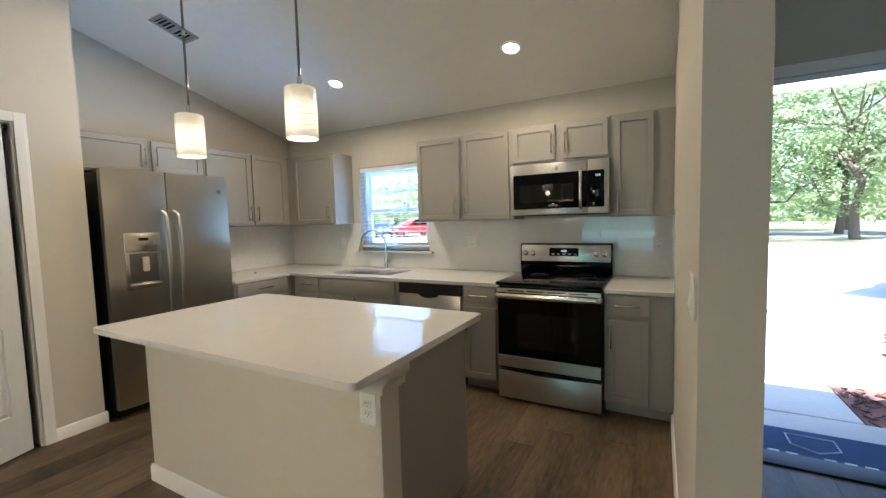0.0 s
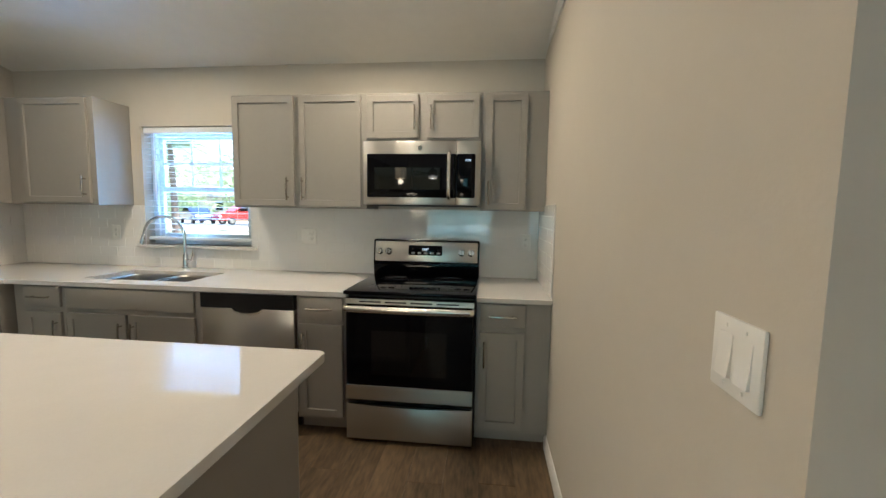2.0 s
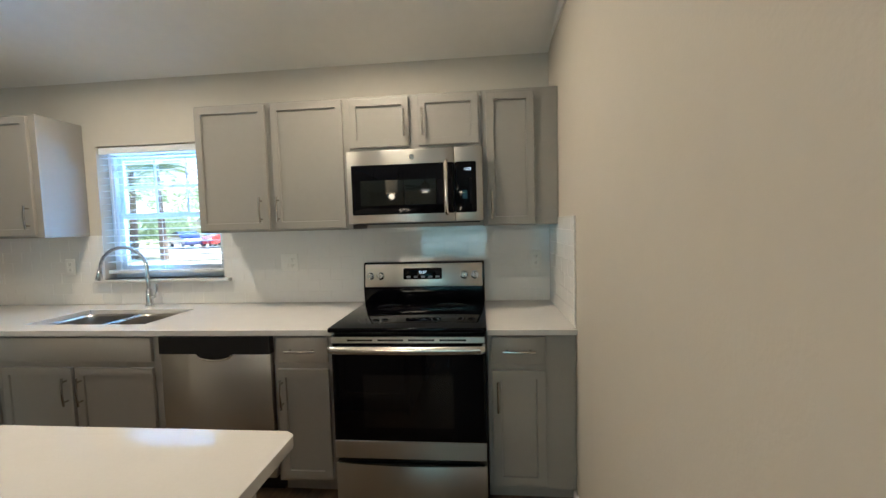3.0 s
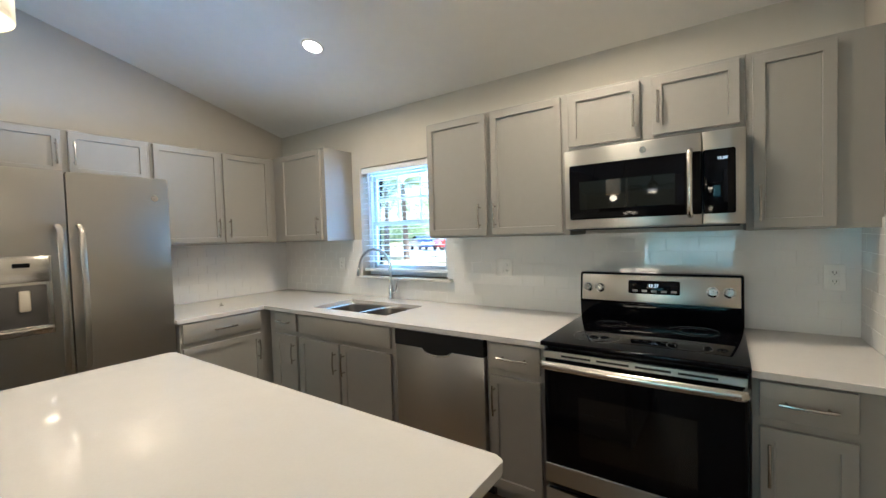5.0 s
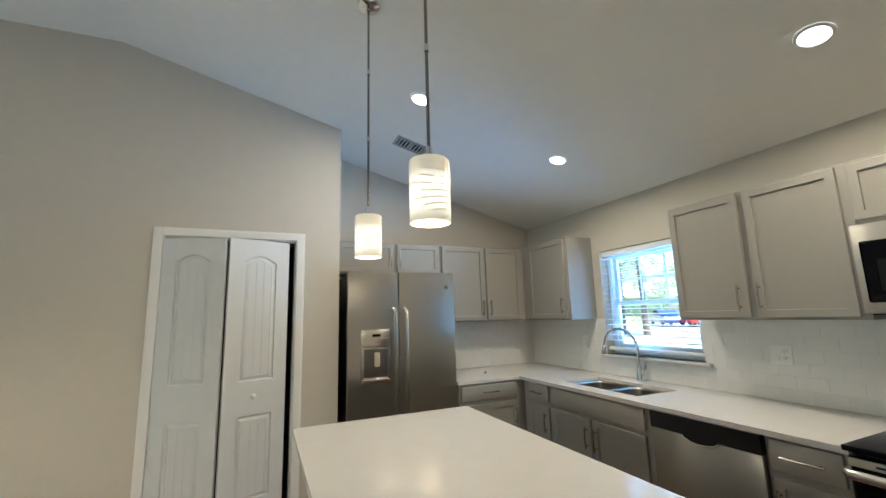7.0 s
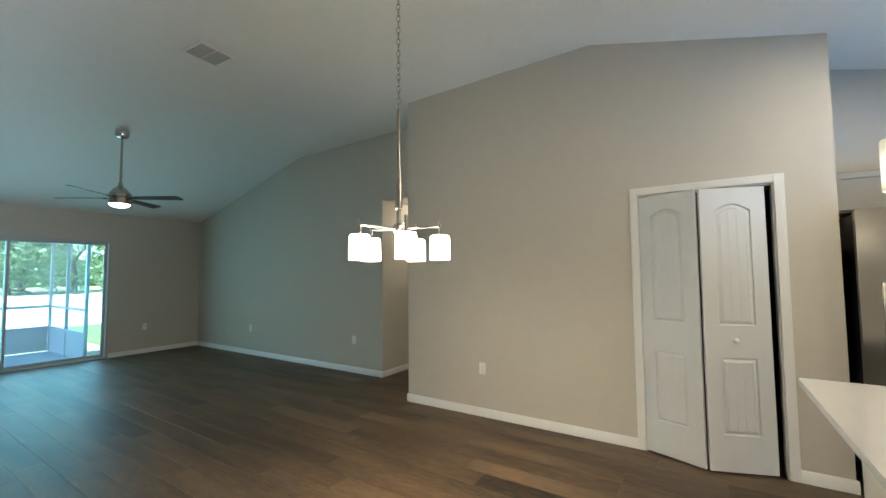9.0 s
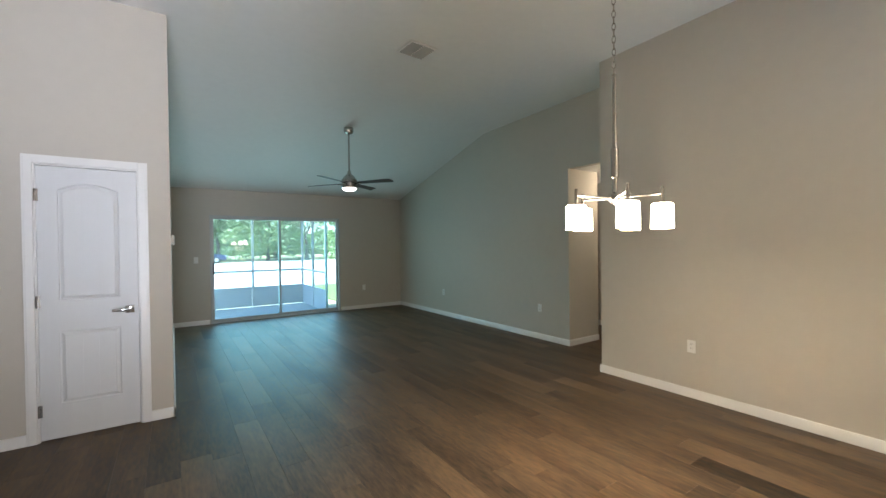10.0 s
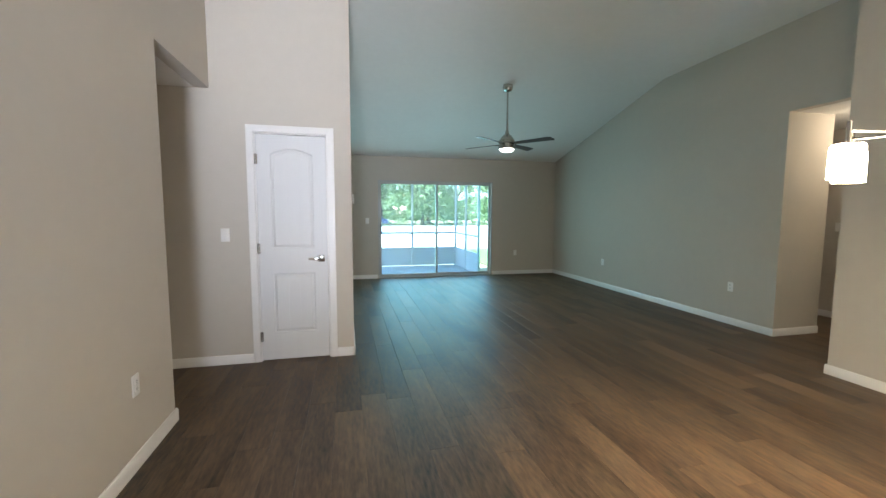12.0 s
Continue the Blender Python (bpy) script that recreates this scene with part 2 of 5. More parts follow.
def mesh_of(name, bm, material, smooth=True):
    bmesh.ops.recalc_face_normals(bm, faces=bm.faces[:])
    me = bpy.data.meshes.new(name)
    bm.to_mesh(me)
    bm.free()
    me.materials.append(material)
    if smooth and len(me.polygons):
        me.shade_smooth()
        me.set_sharp_from_angle(angle=radians(32))
    return me


def part(name, bm, material, parent, label="", m=None):
    ob = new(name, mesh_of(name, bm, material))
    ob.parent = parent
    if m is not None:
        ob.matrix_basis = m
    if label:
        tagged(ob, label)
    return ob


def thing(name, label, category, m=None, group=""):
    ob = new(name)
    ob.empty_display_size = 0.1
    if m is not None:
        ob.matrix_basis = m
    return tagged(ob, label, category, group)


def solid(name, bm, material, label, category, group="", m=None):
    ob = new(name, mesh_of(name, bm, material))
    if m is not None:
        ob.matrix_basis = m
    return tagged(ob, label, category, group)


def struct(name, bm, material, label="", category=""):
    return tagged(new(name, mesh_of(name, bm, material)), label, category, "", "structure")


# ---- the shell ----
Y_N, Y_S = 4.84, -6.98              # kitchen's back wall, living room's glazed wall
X_W, X_E = -3.27, 2.45              # wall behind the fridge, foyer's side wall
X_P = -2.66                         # dining and pantry wall
X_G = -3.285                        # living room's long wall
X_C = 1.285                         # closet corner
KINK_N, KINK_S, Z_TOP, Z_RIDGE_S = 0.985, -3.82, 3.45, 3.36


def ceil_z(y):
    flat = Z_TOP + (Z_RIDGE_S - Z_TOP) * min(1, max(0, (KINK_N - y) / (KINK_N - KINK_S)))
    return flat - 0.267 * max(0, y - KINK_N) - 0.267 * max(0, KINK_S - y)


def wall_x(bm, x0, x1, y0, y1, z0=0.0):
    """A wall that runs along y, up to the ceiling."""
    ys = [y0] + [k for k in (KINK_S, KINK_N) if y0 < k < y1] + [y1]
    return prism(bm, [(y0, z0)] + [(y1, z0)] + [(y, ceil_z(y) + 0.01) for y in reversed(ys)], x0, x1)


bm = bmesh.new()
WX0, WX1, WZ0, WZ1 = -2.172, -1.278, 1.063, 1.985
for a in ((-3.42, WX0, 0, 2.43), (WX1, 1.025, 0, 2.43), (WX0, WX1, 0, WZ0), (WX0, WX1, WZ1, 2.43)):
    box(bm, a[0], a[1], Y_N, Y_N + 0.16, a[2], a[3])
struct("wall_north", bm, M_WALL, "greige painted kitchen wall with a window")
bm = bmesh.new()
wall_x(bm, -3.42, X_W, 2.54, Y_N)
struct("wall_west_kitchen", bm, M_WALL, "greige painted wall behind the fridge")
bm = bmesh.new()
DY0, DY1, DZ = 1.335, 2.212, 2.05
wall_x(bm, X_P - 0.115, X_P, -1.06, DY0), wall_x(bm, X_P - 0.115, X_P, DY1, 2.54), wall_x(bm, X_P - 0.115, X_P, DY0, DY1, DZ)
struct("wall_west_dining", bm, M_WALL, "greige painted dining and pantry wall")
bm = bmesh.new()
box(bm, -3.42, X_P - 0.115, 2.425, 2.54, 0, ceil_z(2.5))
struct("wall_fridge_return", bm, M_WALL, "greige painted return wall beside the fridge")
# pantry walls coloured near-black in place of the interior's shade
bm = bmesh.new()
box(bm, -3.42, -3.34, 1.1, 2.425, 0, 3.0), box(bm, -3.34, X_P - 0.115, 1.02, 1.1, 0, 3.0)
struct("wall_pantry_inner", bm, M_DARK, "pantry inner walls, near-black in place of shade")
bm = bmesh.new()
box(bm, -5.0, X_P - 0.115, -1.06, -0.945, 0, ceil_z(-1.06) + 0.01)
struct("wall_corridor_north", bm, M_WALL, "greige painted corridor wall")
bm = bmesh.new()
wall_x(bm, X_G - 0.115, X_G, Y_S, -2.0), wall_x(bm, X_G - 0.115, X_G, -2.0, -1.06, 2.46)
struct("wall_west_living", bm, M_WALL, "greige painted long living room wall")
bm = bmesh.new()
box(bm, -3.935, X_G - 0.115, -2.115, -2.0, 0, 2.46)
struct("wall_corridor_south", bm, M_WALL, "greige painted corridor stub wall")
bm = bmesh.new()
box(bm, -5.0, -4.9, -4.0, -1.06, 0, 2.46), box(bm, -4.9, X_G - 0.115, -4.1, -4.0, 0, 2.46)
struct("wall_corridor_end", bm, M_WALL, "greige painted wall at the corridor's end")
bm = bmesh.new()
SX0, SX1, SZ = -1.785, 0.695, 2.03
for a in ((-3.49, SX0, 0, 2.66), (SX1, 1.42, 0, 2.66), (SX0, SX1, SZ, 2.66)):
    box(bm, a[0], a[1], Y_S - 0.16, Y_S, a[2], a[3])
struct("wall_south", bm, M_WALL, "greige painted living room wall with sliding glass doors")
bm = bmesh.new()
wall_x(bm, X_C, X_C + 0.115, Y_S, -2.555)
struct("wall_east_living", bm, M_WALL, "greige painted living room side wall")
bm = bmesh.new()
CX0, CX1, CZ = 1.498, 2.118, 2.066
for a in ((X_C, CX0, 0, Z_TOP), (CX1, 3.9, 0, Z_TOP), (CX0, CX1, CZ, Z_TOP)):
    box(bm, a[0], a[1], -2.555, -2.44, a[2], a[3])
struct("wall_closet", bm, M_WALL, "greige painted wall round a closet door")
bm = bmesh.new()
box(bm, 1.42, 2.6, -3.2, -3.1, 0, Z_TOP)
struct("wall_closet_inner", bm, M_WALL, "closet's inner wall")
bm = bmesh.new()
wall_x(bm, X_E, X_E + 0.115, -1.43, 3.93), wall_x(bm, X_E, X_E + 0.115, -2.44, -1.43, 2.41)
struct("wall_east_foyer", bm, M_WALL, "greige painted foyer side wall with a hall opening")
bm = bmesh.new()
box(bm, X_E + 0.115, 3.9, -1.43, -1.315, 0, 2.41), box(bm, 3.9, 4.0, -2.555, -1.315, 0, 2.41)
struct("wall_hall", bm, M_WALL, "greige painted side hall walls")
bm = bmesh.new()
FX0, FX1, FZ = 1.25, 2.17, 2.05
for a in ((1.025, FX0, 0, 2.75), (FX1, 2.565, 0, 2.75), (FX0, FX1, FZ, 2.75)):
    box(bm, a[0], a[1], 3.93, 4.08, a[2], a[3])
struct("wall_front", bm, M_WALL, "greige painted front wall round the entry door")
bm = bmesh.new()
wall_x(bm, 0.91, 1.04, 2.36, Y_N)
struct("wall_kitchen_east", bm, M_WALL, "greige painted wing wall between kitchen and foyer")

bm = bmesh.new()
under = [(Y_S - 0.5, ceil_z(Y_S - 0.5)), (KINK_S, Z_RIDGE_S), (KINK_N, Z_TOP), (Y_N + 0.5, ceil_z(Y_N + 0.5))]
prism(bm, under + [(y, z + 0.22) for y, z in reversed(under)], -5.1, 4.1)
struct("ceiling", bm, M_CEIL, "pale vaulted plaster ceiling with a flat ridge")
bm = bmesh.new()
box(bm, -4.9, X_G - 0.115, -4.0, -1.06, 2.46, 2.54)
struct("ceiling_corridor", bm, M_CEIL, "low corridor ceiling")
bm = bmesh.new()
box(bm, X_E + 0.115, 3.9, -2.44, -1.43, 2.41, 2.49)
struct("ceiling_hall", bm, M_CEIL, "low side hall ceiling")
bm = bmesh.new()
for a in ((-3.49, 1.42, Y_S - 0.16, -3.2), (-3.49, 2.565, -3.2, 4.0), (-3.42, 1.04, 4.0, Y_N + 0.16), (-5.0, -3.49, -4.1, -0.945), (2.565, 4.0, -2.555, -1.315)):
    box(bm, a[0], a[1], a[2], a[3], -0.12, -0.006)
floor = struct("floor", bm, M_SUB, "dark brown wood-look vinyl plank floor", "floor")

# ---- trim ----
def skirting(x0, y0, x1, y1, side):
    """A baseboard along a wall foot; side is the way it faces."""
    bm = bmesh.new()
    t = 0.014
    prof = [(0, 0), (t, 0), (t, 0.068), (t * 0.45, 0.082), (0, 0.082)]
    if x0 == x1:
        prism(bm, [(x0 + side * a, z) for a, z in prof], y0, y1, "y")
    else:
        prism(bm, [(y0 + side * a, z) for a, z in prof], x0, x1, "x")
    return struct("baseboard", bm, M_TRIM, "white painted baseboard")


for a in ((X_P, -1.06 - 0.014, X_P, DY0 - 0.06, 1), (X_P, DY1 + 0.06, X_P, 2.554, 1), (X_P - 0.6, 2.54, X_P, 2.54, 1), (-4.9, -1.06, X_P, -1.06, -1),
          (X_G, Y_S, X_G, -2.0, 1), (-3.935, -2.0, X_G + 0.014, -2.0, 1), (-4.9, -4.0, -4.9, -1.06, 1), (X_G, Y_S, SX0 - 0.02, Y_S, 1), (SX1 + 0.02, Y_S, X_C, Y_S, 1),
          (X_C, Y_S, X_C, -2.426, -1), (X_C - 0.014, -2.44, CX0 - 0.06, -2.44, 1), (CX1 + 0.06, -2.44, 3.9, -2.44, 1), (X_E, -1.444, X_E, 3.93, -1), (X_E, -1.43, 3.9, -1.43, -1),
          (0.91, 2.346, 0.91, 4.17, -1), (0.91, 2.36, 1.04, 2.36, -1), (1.04, 2.346, 1.04, 3.93, 1), (1.054, 3.93, FX0 - 0.06, 3.93, -1), (FX1 + 0.06, 3.93, X_E, 3.93, -1)):
    skirting(*a)


def casing(name, axis, plane, a0, a1, top, side, w=0.06):
    """Door trim round an opening: two legs and a head, with a stepped face."""
    bm = bmesh.new()
    for u0, u1, z0, z1 in ((a0 - w, a0, 0, top + w), (a1, a1 + w, 0, top + w), (a0, a1, top, top + w)):
        for k, (du, th) in enumerate(((0, 0.012), (0.012, 0.017))):
            p0, p1 = sorted((plane, plane + side * th))
            v0, v1 = u0 + du * (u0 < a0), u1 - du * (u1 > a1)
            q1 = z1 - (du if k else 0)
            if axis == "x":
                rbox(p0, p1, v0, v1, z0, q1, 0.002, 1, bm)
            else:
                rbox(v0, v1, p0, p1, z0, q1, 0.002, 1, bm)
    return struct(name, bm, M_TRIM, "white painted door casing", "trim")


casing("trim_pantry", "x", X_P, DY0, DY1, DZ, 1)
casing("trim_closet", "y", -2.44, CX0, CX1, CZ, 1)
casing("trim_entry", "y", 3.93, FX0, FX1, FZ, -1)
bm = bmesh.new()
for a in ((X_P - 0.115, X_P, DY0, DY0 + 0.012, 0, DZ), (X_P - 0.115, X_P, DY1 - 0.012, DY1, 0, DZ), (X_P - 0.115, X_P, DY0 + 0.012, DY1 - 0.012, DZ - 0.012, DZ)):
    box(bm, *a)
struct("trim_pantry_jamb", bm, M_TRIM, "white pantry door jamb")
bm = bmesh.new()
for a in ((CX0, CX0 + 0.012, -2.555, -2.44, 0, CZ), (CX1 - 0.012, CX1, -2.555, -2.44, 0, CZ), (CX0 + 0.012, CX1 - 0.012, -2.555, -2.44, CZ - 0.012, CZ)):
    box(bm, *a)
struct("trim_closet_jamb", bm, M_TRIM, "white closet door jamb")
bm = bmesh.new()
for a in ((FX0, FX0 + 0.03, 3.93, 4.10, 0, FZ), (FX1 - 0.03, FX1, 3.93, 4.10, 0, FZ), (FX0 + 0.03, FX1 - 0.03, 3.93, 4.10, FZ - 0.03, FZ), (FX0, FX0 + 0.045, 3.99, 4.06, 0, FZ - 0.03), (FX1 - 0.045, FX1, 3.99, 4.06, 0, FZ - 0.03)):
    box(bm, *a)
struct("trim_entry_jamb", bm, M_VINYL, "white entry door frame")
bm = bmesh.new()
prism(bm, [(3.93, -0.005), (3.93, 0.012), (3.97, 0.022), (4.06, 0.022), (4.14, -0.04), (4.14, -0.1), (3.93, -0.1)], FX0, FX1)
struct("door_threshold", bm, M_BLACK, "dark metal entry door threshold")


# ---- cabinets ----
def shaker(w, h, t=0.02, rail=0.055):
    """A framed door leaf with a sunk panel; its front looks towards -y."""
    b = rbox(0, w, -t, 0, 0, h, 0.002, 1)
    f = max((f for f in b.faces if f.normal.y < -0.9), key=lambda f: f.calc_area())
    bmesh.ops.inset_region(b, faces=[f], thickness=rail)
    bmesh.ops.inset_region(b, faces=[f], thickness=0.003)
    bmesh.ops.translate(b, verts=f.verts[:], vec=(0, 0.009, 0))
    return b


def pull(length, upright=True):
    """A bar pull on two posts, its back on y = 0."""
    b = bmesh.new()
    h = length / 2
    ax = (lambda s, y: (0, y, s)) if upright else (lambda s, y: (s, y, 0))
    tube(b, [ax(-h, -0.026), ax(-h * 0.5, -0.030), ax(0, -0.032), ax(h * 0.5, -0.030), ax(h, -0.026)], 0.0052, 10)
    for s in (-h * 0.72, h * 0.72):
        cyl(b, ax(s, 0), ax(s, -0.028), 0.0045, seg=10)
    return b


def cabinet(name, label, m, w, d, z0, z1, doors=(), drawers=(), toe=0.0, group="", hollow=False):
    """A cabinet unit, back on y = 0 and front at y = -d. Doors: x0, x1, z0, z1, handle's x, handle's z. Drawers: x0, x1, z0, z1."""
    c = thing(name, label, "cabinet", m, group)
    if toe:
        b = rbox(0, w, -d, 0, toe, z1 - 0.25 if hollow else z1, 0.0015, 1)
        if hollow:
            box(b, 0, w, -d, -d + 0.02, z1 - 0.25, z1)
        part("body", b, M_CAB, c)
        b = bmesh.new()
        box(b, 0.0, w, -d + 0.07, -0.02, 0.002, toe)
        part("toe_kick", b, M_CAB, c, "recessed grey toe kick")
    else:
        part("body", rbox(0, w, -d, 0, z0, z1, 0.0015, 1), M_CAB, c)
    for x0, x1, a0, a1, hx, hz in doors:
        ob = part("door", shaker(x1 - x0, a1 - a0), M_CAB, c, m=pose(x0, -d - 0.001, a0))
        if hx is not None:
            part("handle", pull(0.15), M_NICKEL, ob, "brushed nickel bar handle", pose(hx - x0, -0.02, hz - a0))
    for x0, x1, a0, a1, *knob in drawers:
        ob = part("drawer_front", rbox(0, x1 - x0, -0.02, 0, 0, a1 - a0, 0.004, 2), M_CAB, c, m=pose(x0, -d - 0.001, a0))
        if not knob:
            part("handle", pull(min(0.16, (x1 - x0) * 0.6), False), M_NICKEL, ob, "brushed nickel bar handle", pose((x1 - x0) / 2, -0.02, (a1 - a0) / 2))
    return c


U_D, U_Z0, U_Z1 = 0.29, 1.37, 2.125     # wall units: depth, bottom, top
B_D, C_Z0, C_Z1 = 0.685, 0.857, 0.885  # base units' depth, worktop's underside and top
UP, LOW = "grey wall cabinets", "grey base cabinets"
cabinet("wall_cabinet", "grey painted shaker wall cabinet with two doors beside the window", pose(-1.218, Y_N, 0), 0.949, U_D, U_Z0, U_Z1,
        [(0.010, 0.446, 1.383, 2.112, 0.404, 1.498), (0.484, 0.912, 1.383, 2.112, 0.51, 1.498)], group=UP)
cabinet("wall_cabinet", "short grey shaker wall cabinet with two doors above the microwave", pose(-0.268, Y_N, 0), 0.758, U_D, 1.81, U_Z1,
        [(0.004, 0.350, 1.835, 2.108, 0.325, 1.96), (0.404, 0.742, 1.835, 2.108, 0.43, 1.96)], group=UP)
cabinet("wall_cabinet", "narrow grey shaker wall cabinet with one door in the corner", pose(0.491, Y_N, 0), 0.417, U_D, U_Z0, U_Z1,
        [(0.025, 0.285, 1.378, 2.105, 0.049, 1.485)], group=UP)
cabinet("wall_cabinet", "grey shaker corner wall cabinet with one door beside the window", pose(X_W, Y_N, 0), 1.008, 0.30, U_Z0, U_Z1 + 0.01,
        [(0.43, 0.965, 1.385, 2.12, 0.935, 1.50)], group=UP)
cabinet("wall_cabinet", "grey shaker wall cabinet with two doors beside the fridge", pose(X_W, 3.566, 0, 0, 0, 90), 0.972, 0.30, U_Z0, U_Z1,
        [(0.014, 0.478, 1.385, 2.112, 0.448, 1.50), (0.505, 0.915, 1.385, 2.112, 0.535, 1.50)], group=UP)
cabinet("wall_cabinet", "short grey shaker wall cabinet with two doors above the fridge", pose(X_W, 2.555, 0, 0, 0, 90), 1.009, 0.30, 1.83, U_Z1,
        [(0.03, 0.53, 1.845, 2.112, 0.505, 1.975), (0.565, 0.985, 1.845, 2.112, 0.59, 1.975)], group=UP)
cabinet("base_cabinet", "narrow grey base cabinet with a drawer beside the cooker", pose(0.492, Y_N, 0), 0.416, B_D, 0, C_Z0,
        [(0.022, 0.273, 0.114, 0.683, 0.047, 0.56)], [(0.022, 0.273, 0.716, 0.846)], 0.09, LOW)
cabinet("base_cabinet", "narrow grey base cabinet with a drawer between dishwasher and cooker", pose(-0.584, Y_N, 0), 0.318, B_D, 0, C_Z0,
        [(0.024, 0.290, 0.114, 0.683, 0.049, 0.56)], [(0.024, 0.290, 0.716, 0.846)], 0.09, LOW)
cabinet("base_cabinet", "grey shaker sink base cabinet with two doors", pose(-2.14, Y_N, 0), 0.953, B_D, 0, C_Z0,
        [(0.025, 0.438, 0.114, 0.683, 0.41, 0.56), (0.466, 0.903, 0.114, 0.683, 0.494, 0.56)], [(0.025, 0.903, 0.716, 0.846, 1)], 0.09, LOW, True)
cabinet("base_cabinet", "narrow grey base cabinet with a drawer beside the sink", pose(-2.505, Y_N, 0), 0.363, B_D, 0, C_Z0,
        [(0.09, 0.347, 0.114, 0.683, 0.322, 0.56)], [(0.09, 0.347, 0.716, 0.846)], 0.09, LOW)
cabinet("base_cabinet", "grey shaker base cabinet with a drawer beside the fridge", pose(X_W, 3.53, 0, 0, 0, 90), 1.25, 0.715, 0, C_Z0,
        [(0.012, 0.56, 0.114, 0.683, 0.53, 0.56)], [(0.012, 0.56, 0.716, 0.846)], 0.09, LOW)

# worktops, with the sink's opening left free
HX0, HX1, HY0, HY1 = -2.11, -1.37, 4.255, 4.645
b = bmesh.new()
for a in ((X_W, HX0, 4.12, Y_N), (HX1, -0.265, 4.12, Y_N), (HX0, HX1, 4.12, HY0), (HX0, HX1, HY1, Y_N), (X_W, -2.53, 3.51, 4.12)):
    box(b, a[0], a[1], a[2], a[3], C_Z0 + 0.001, C_Z1)
bmesh.ops.remove_doubles(b, verts=b.verts[:], dist=0.0005)
solid("kitchen_worktop", b, M_QUARTZ, "white quartz worktop running round the kitchen corner", "worktop")
solid("kitchen_worktop", rbox(0.491, 0.909, 4.12, Y_N - 0.001, C_Z0 + 0.001, C_Z1, 0.002, 1), M_QUARTZ, "short white quartz worktop beside the cooker", "worktop")

# double sink
sink = thing("kitchen_sink", "stainless steel double bowl sink set under the worktop", "sink", pose(HX0, HY0, C_Z0))
for x0, x1 in ((0.0, 0.36), (0.38, HX1 - HX0)):
    b = bmesh.new()
    w, l, dp = x1 - x0, HY1 - HY0, 0.2
    rings = []
    for k, (ins, z) in enumerate(((-0.006, 0.0), (0.004, -0.012), (0.010, -0.12), (0.03, -0.185), (0.07, -dp))):
        ring, r = [], 0.07
        for cx, cy, a0 in ((w - r, l - r, 0), (r, l - r, 90), (r, r, 180), (w - r, r, 270)):
            for s in range(6):
                a = radians(a0 + s * 18)
                ring.append(b.verts.new((x0 + cx + math.cos(a) * (r - ins), cy + math.sin(a) * (r - ins), z)))
        rings.append(ring)
    for p, q in zip(rings, rings[1:]):
        for i in range(24):
            b.faces.new((p[i], p[(i + 1) % 24], q[(i + 1) % 24], q[i]))
    b.faces.new(rings[-1])
    bowl = part("bowl", b, M_SINK, sink)
    b = lathe(bmesh.new(), [(0.0, 0.003), (0.03, 0.003), (0.042, 0.001), (0.045, -0.004)], (x0 + w / 2, l / 2, -dp + 0.004))
    part("drain", b, M_CHROME, bowl, "chrome drain strainer")
b = bmesh.new()
box(b, 0.358, 0.382, 0.0, HY1 - HY0, -0.06, -0.006)
part("divider", b, M_STEEL, sink)

# tap
tap = thing("kitchen_tap", "chrome gooseneck pull-down kitchen tap on the worktop", "tap", pose(-1.757, 4.735, C_Z1))
part("base", lathe(bmesh.new(), [(0.0, 0), (0.028, 0), (0.028, 0.012), (0.022, 0.02), (0.021, 0.11), (0.016, 0.125), (0.0, 0.125)]), M_CHROME, tap)
pts = [(0, 0, 0.11), (0, 0, 0.255)]
for i in range(1, 15):
    a = math.pi * i / 14
    pts.append((-0.147 + 0.147 * math.cos(a), -0.05 * (1 - math.cos(a)) / 2, 0.255 + 0.15 * math.sin(a)))
part("spout", tube(bmesh.new(), pts, 0.0115, 14), M_CHROME, tap)
part("spray_head", tube(bmesh.new(), [(-0.294, -0.05, 0.262), (-0.297, -0.051, 0.24), (-0.306, -0.053, 0.205), (-0.308, -0.054, 0.19)], [0.014, 0.017, 0.021, 0.017], 14), M_CHROME, tap)
part("lever", tube(bmesh.new(), [(0.015, 0, 0.065), (0.05, -0.005, 0.075), (0.072, -0.012, 0.115), (0.075, -0.016, 0.16)], [0.012, 0.011, 0.008, 0.007], 10), M_CHROME, tap)
solid("sink_stopper", lathe(bmesh.new(), [(0.0, 0), (0.016, 0), (0.018, 0.004), (0.014, 0.008), (0.005, 0.011), (0.004, 0.02), (0.007, 0.024), (0.0, 0.027)], seg=16), M_CHROME,
      "small chrome sink stopper on the worktop", "stopper", m=pose(-2.84, 3.95, C_Z1))

# ---- island ----
island = thing("kitchen_island", "beige-walled kitchen island with grey end panel", "island", pose(-1.61, 2.345, 0))
IW, ID = 1.55, 0.755
part("knee_wall", rbox(0, IW + 0.02, 0, 0.115, 0, 0.86, 0.002, 1), M_WALL, island, "beige painted island back wall")
part("body", rbox(0.005, IW - 0.02, 0.116, ID, 0.105, 0.86, 0.002, 1), M_CAB, island, "grey painted island cabinets")
b = bmesh.new()
box(b, 0.02, IW - 0.03, 0.13, ID - 0.07, 0.0, 0.105)
part("toe_kick", b, M_CAB, island)
part("end_panel", rbox(IW - 0.019, IW - 0.006, 0.117, ID + 0.002, 0.0, 0.859, 0.0015, 1), M_CAB, island, "grey end panel")
for i in range(3):
    ob = part("door", shaker(0.48, 0.70), M_CAB, island, m=pose(0.03 + 0.5 * i + 0.48, ID + 0.001, 0.13, 0, 0, 180))
    part("handle", pull(0.15), M_NICKEL, ob, "brushed nickel bar handle", pose(0.04, -0.02, 0.6))
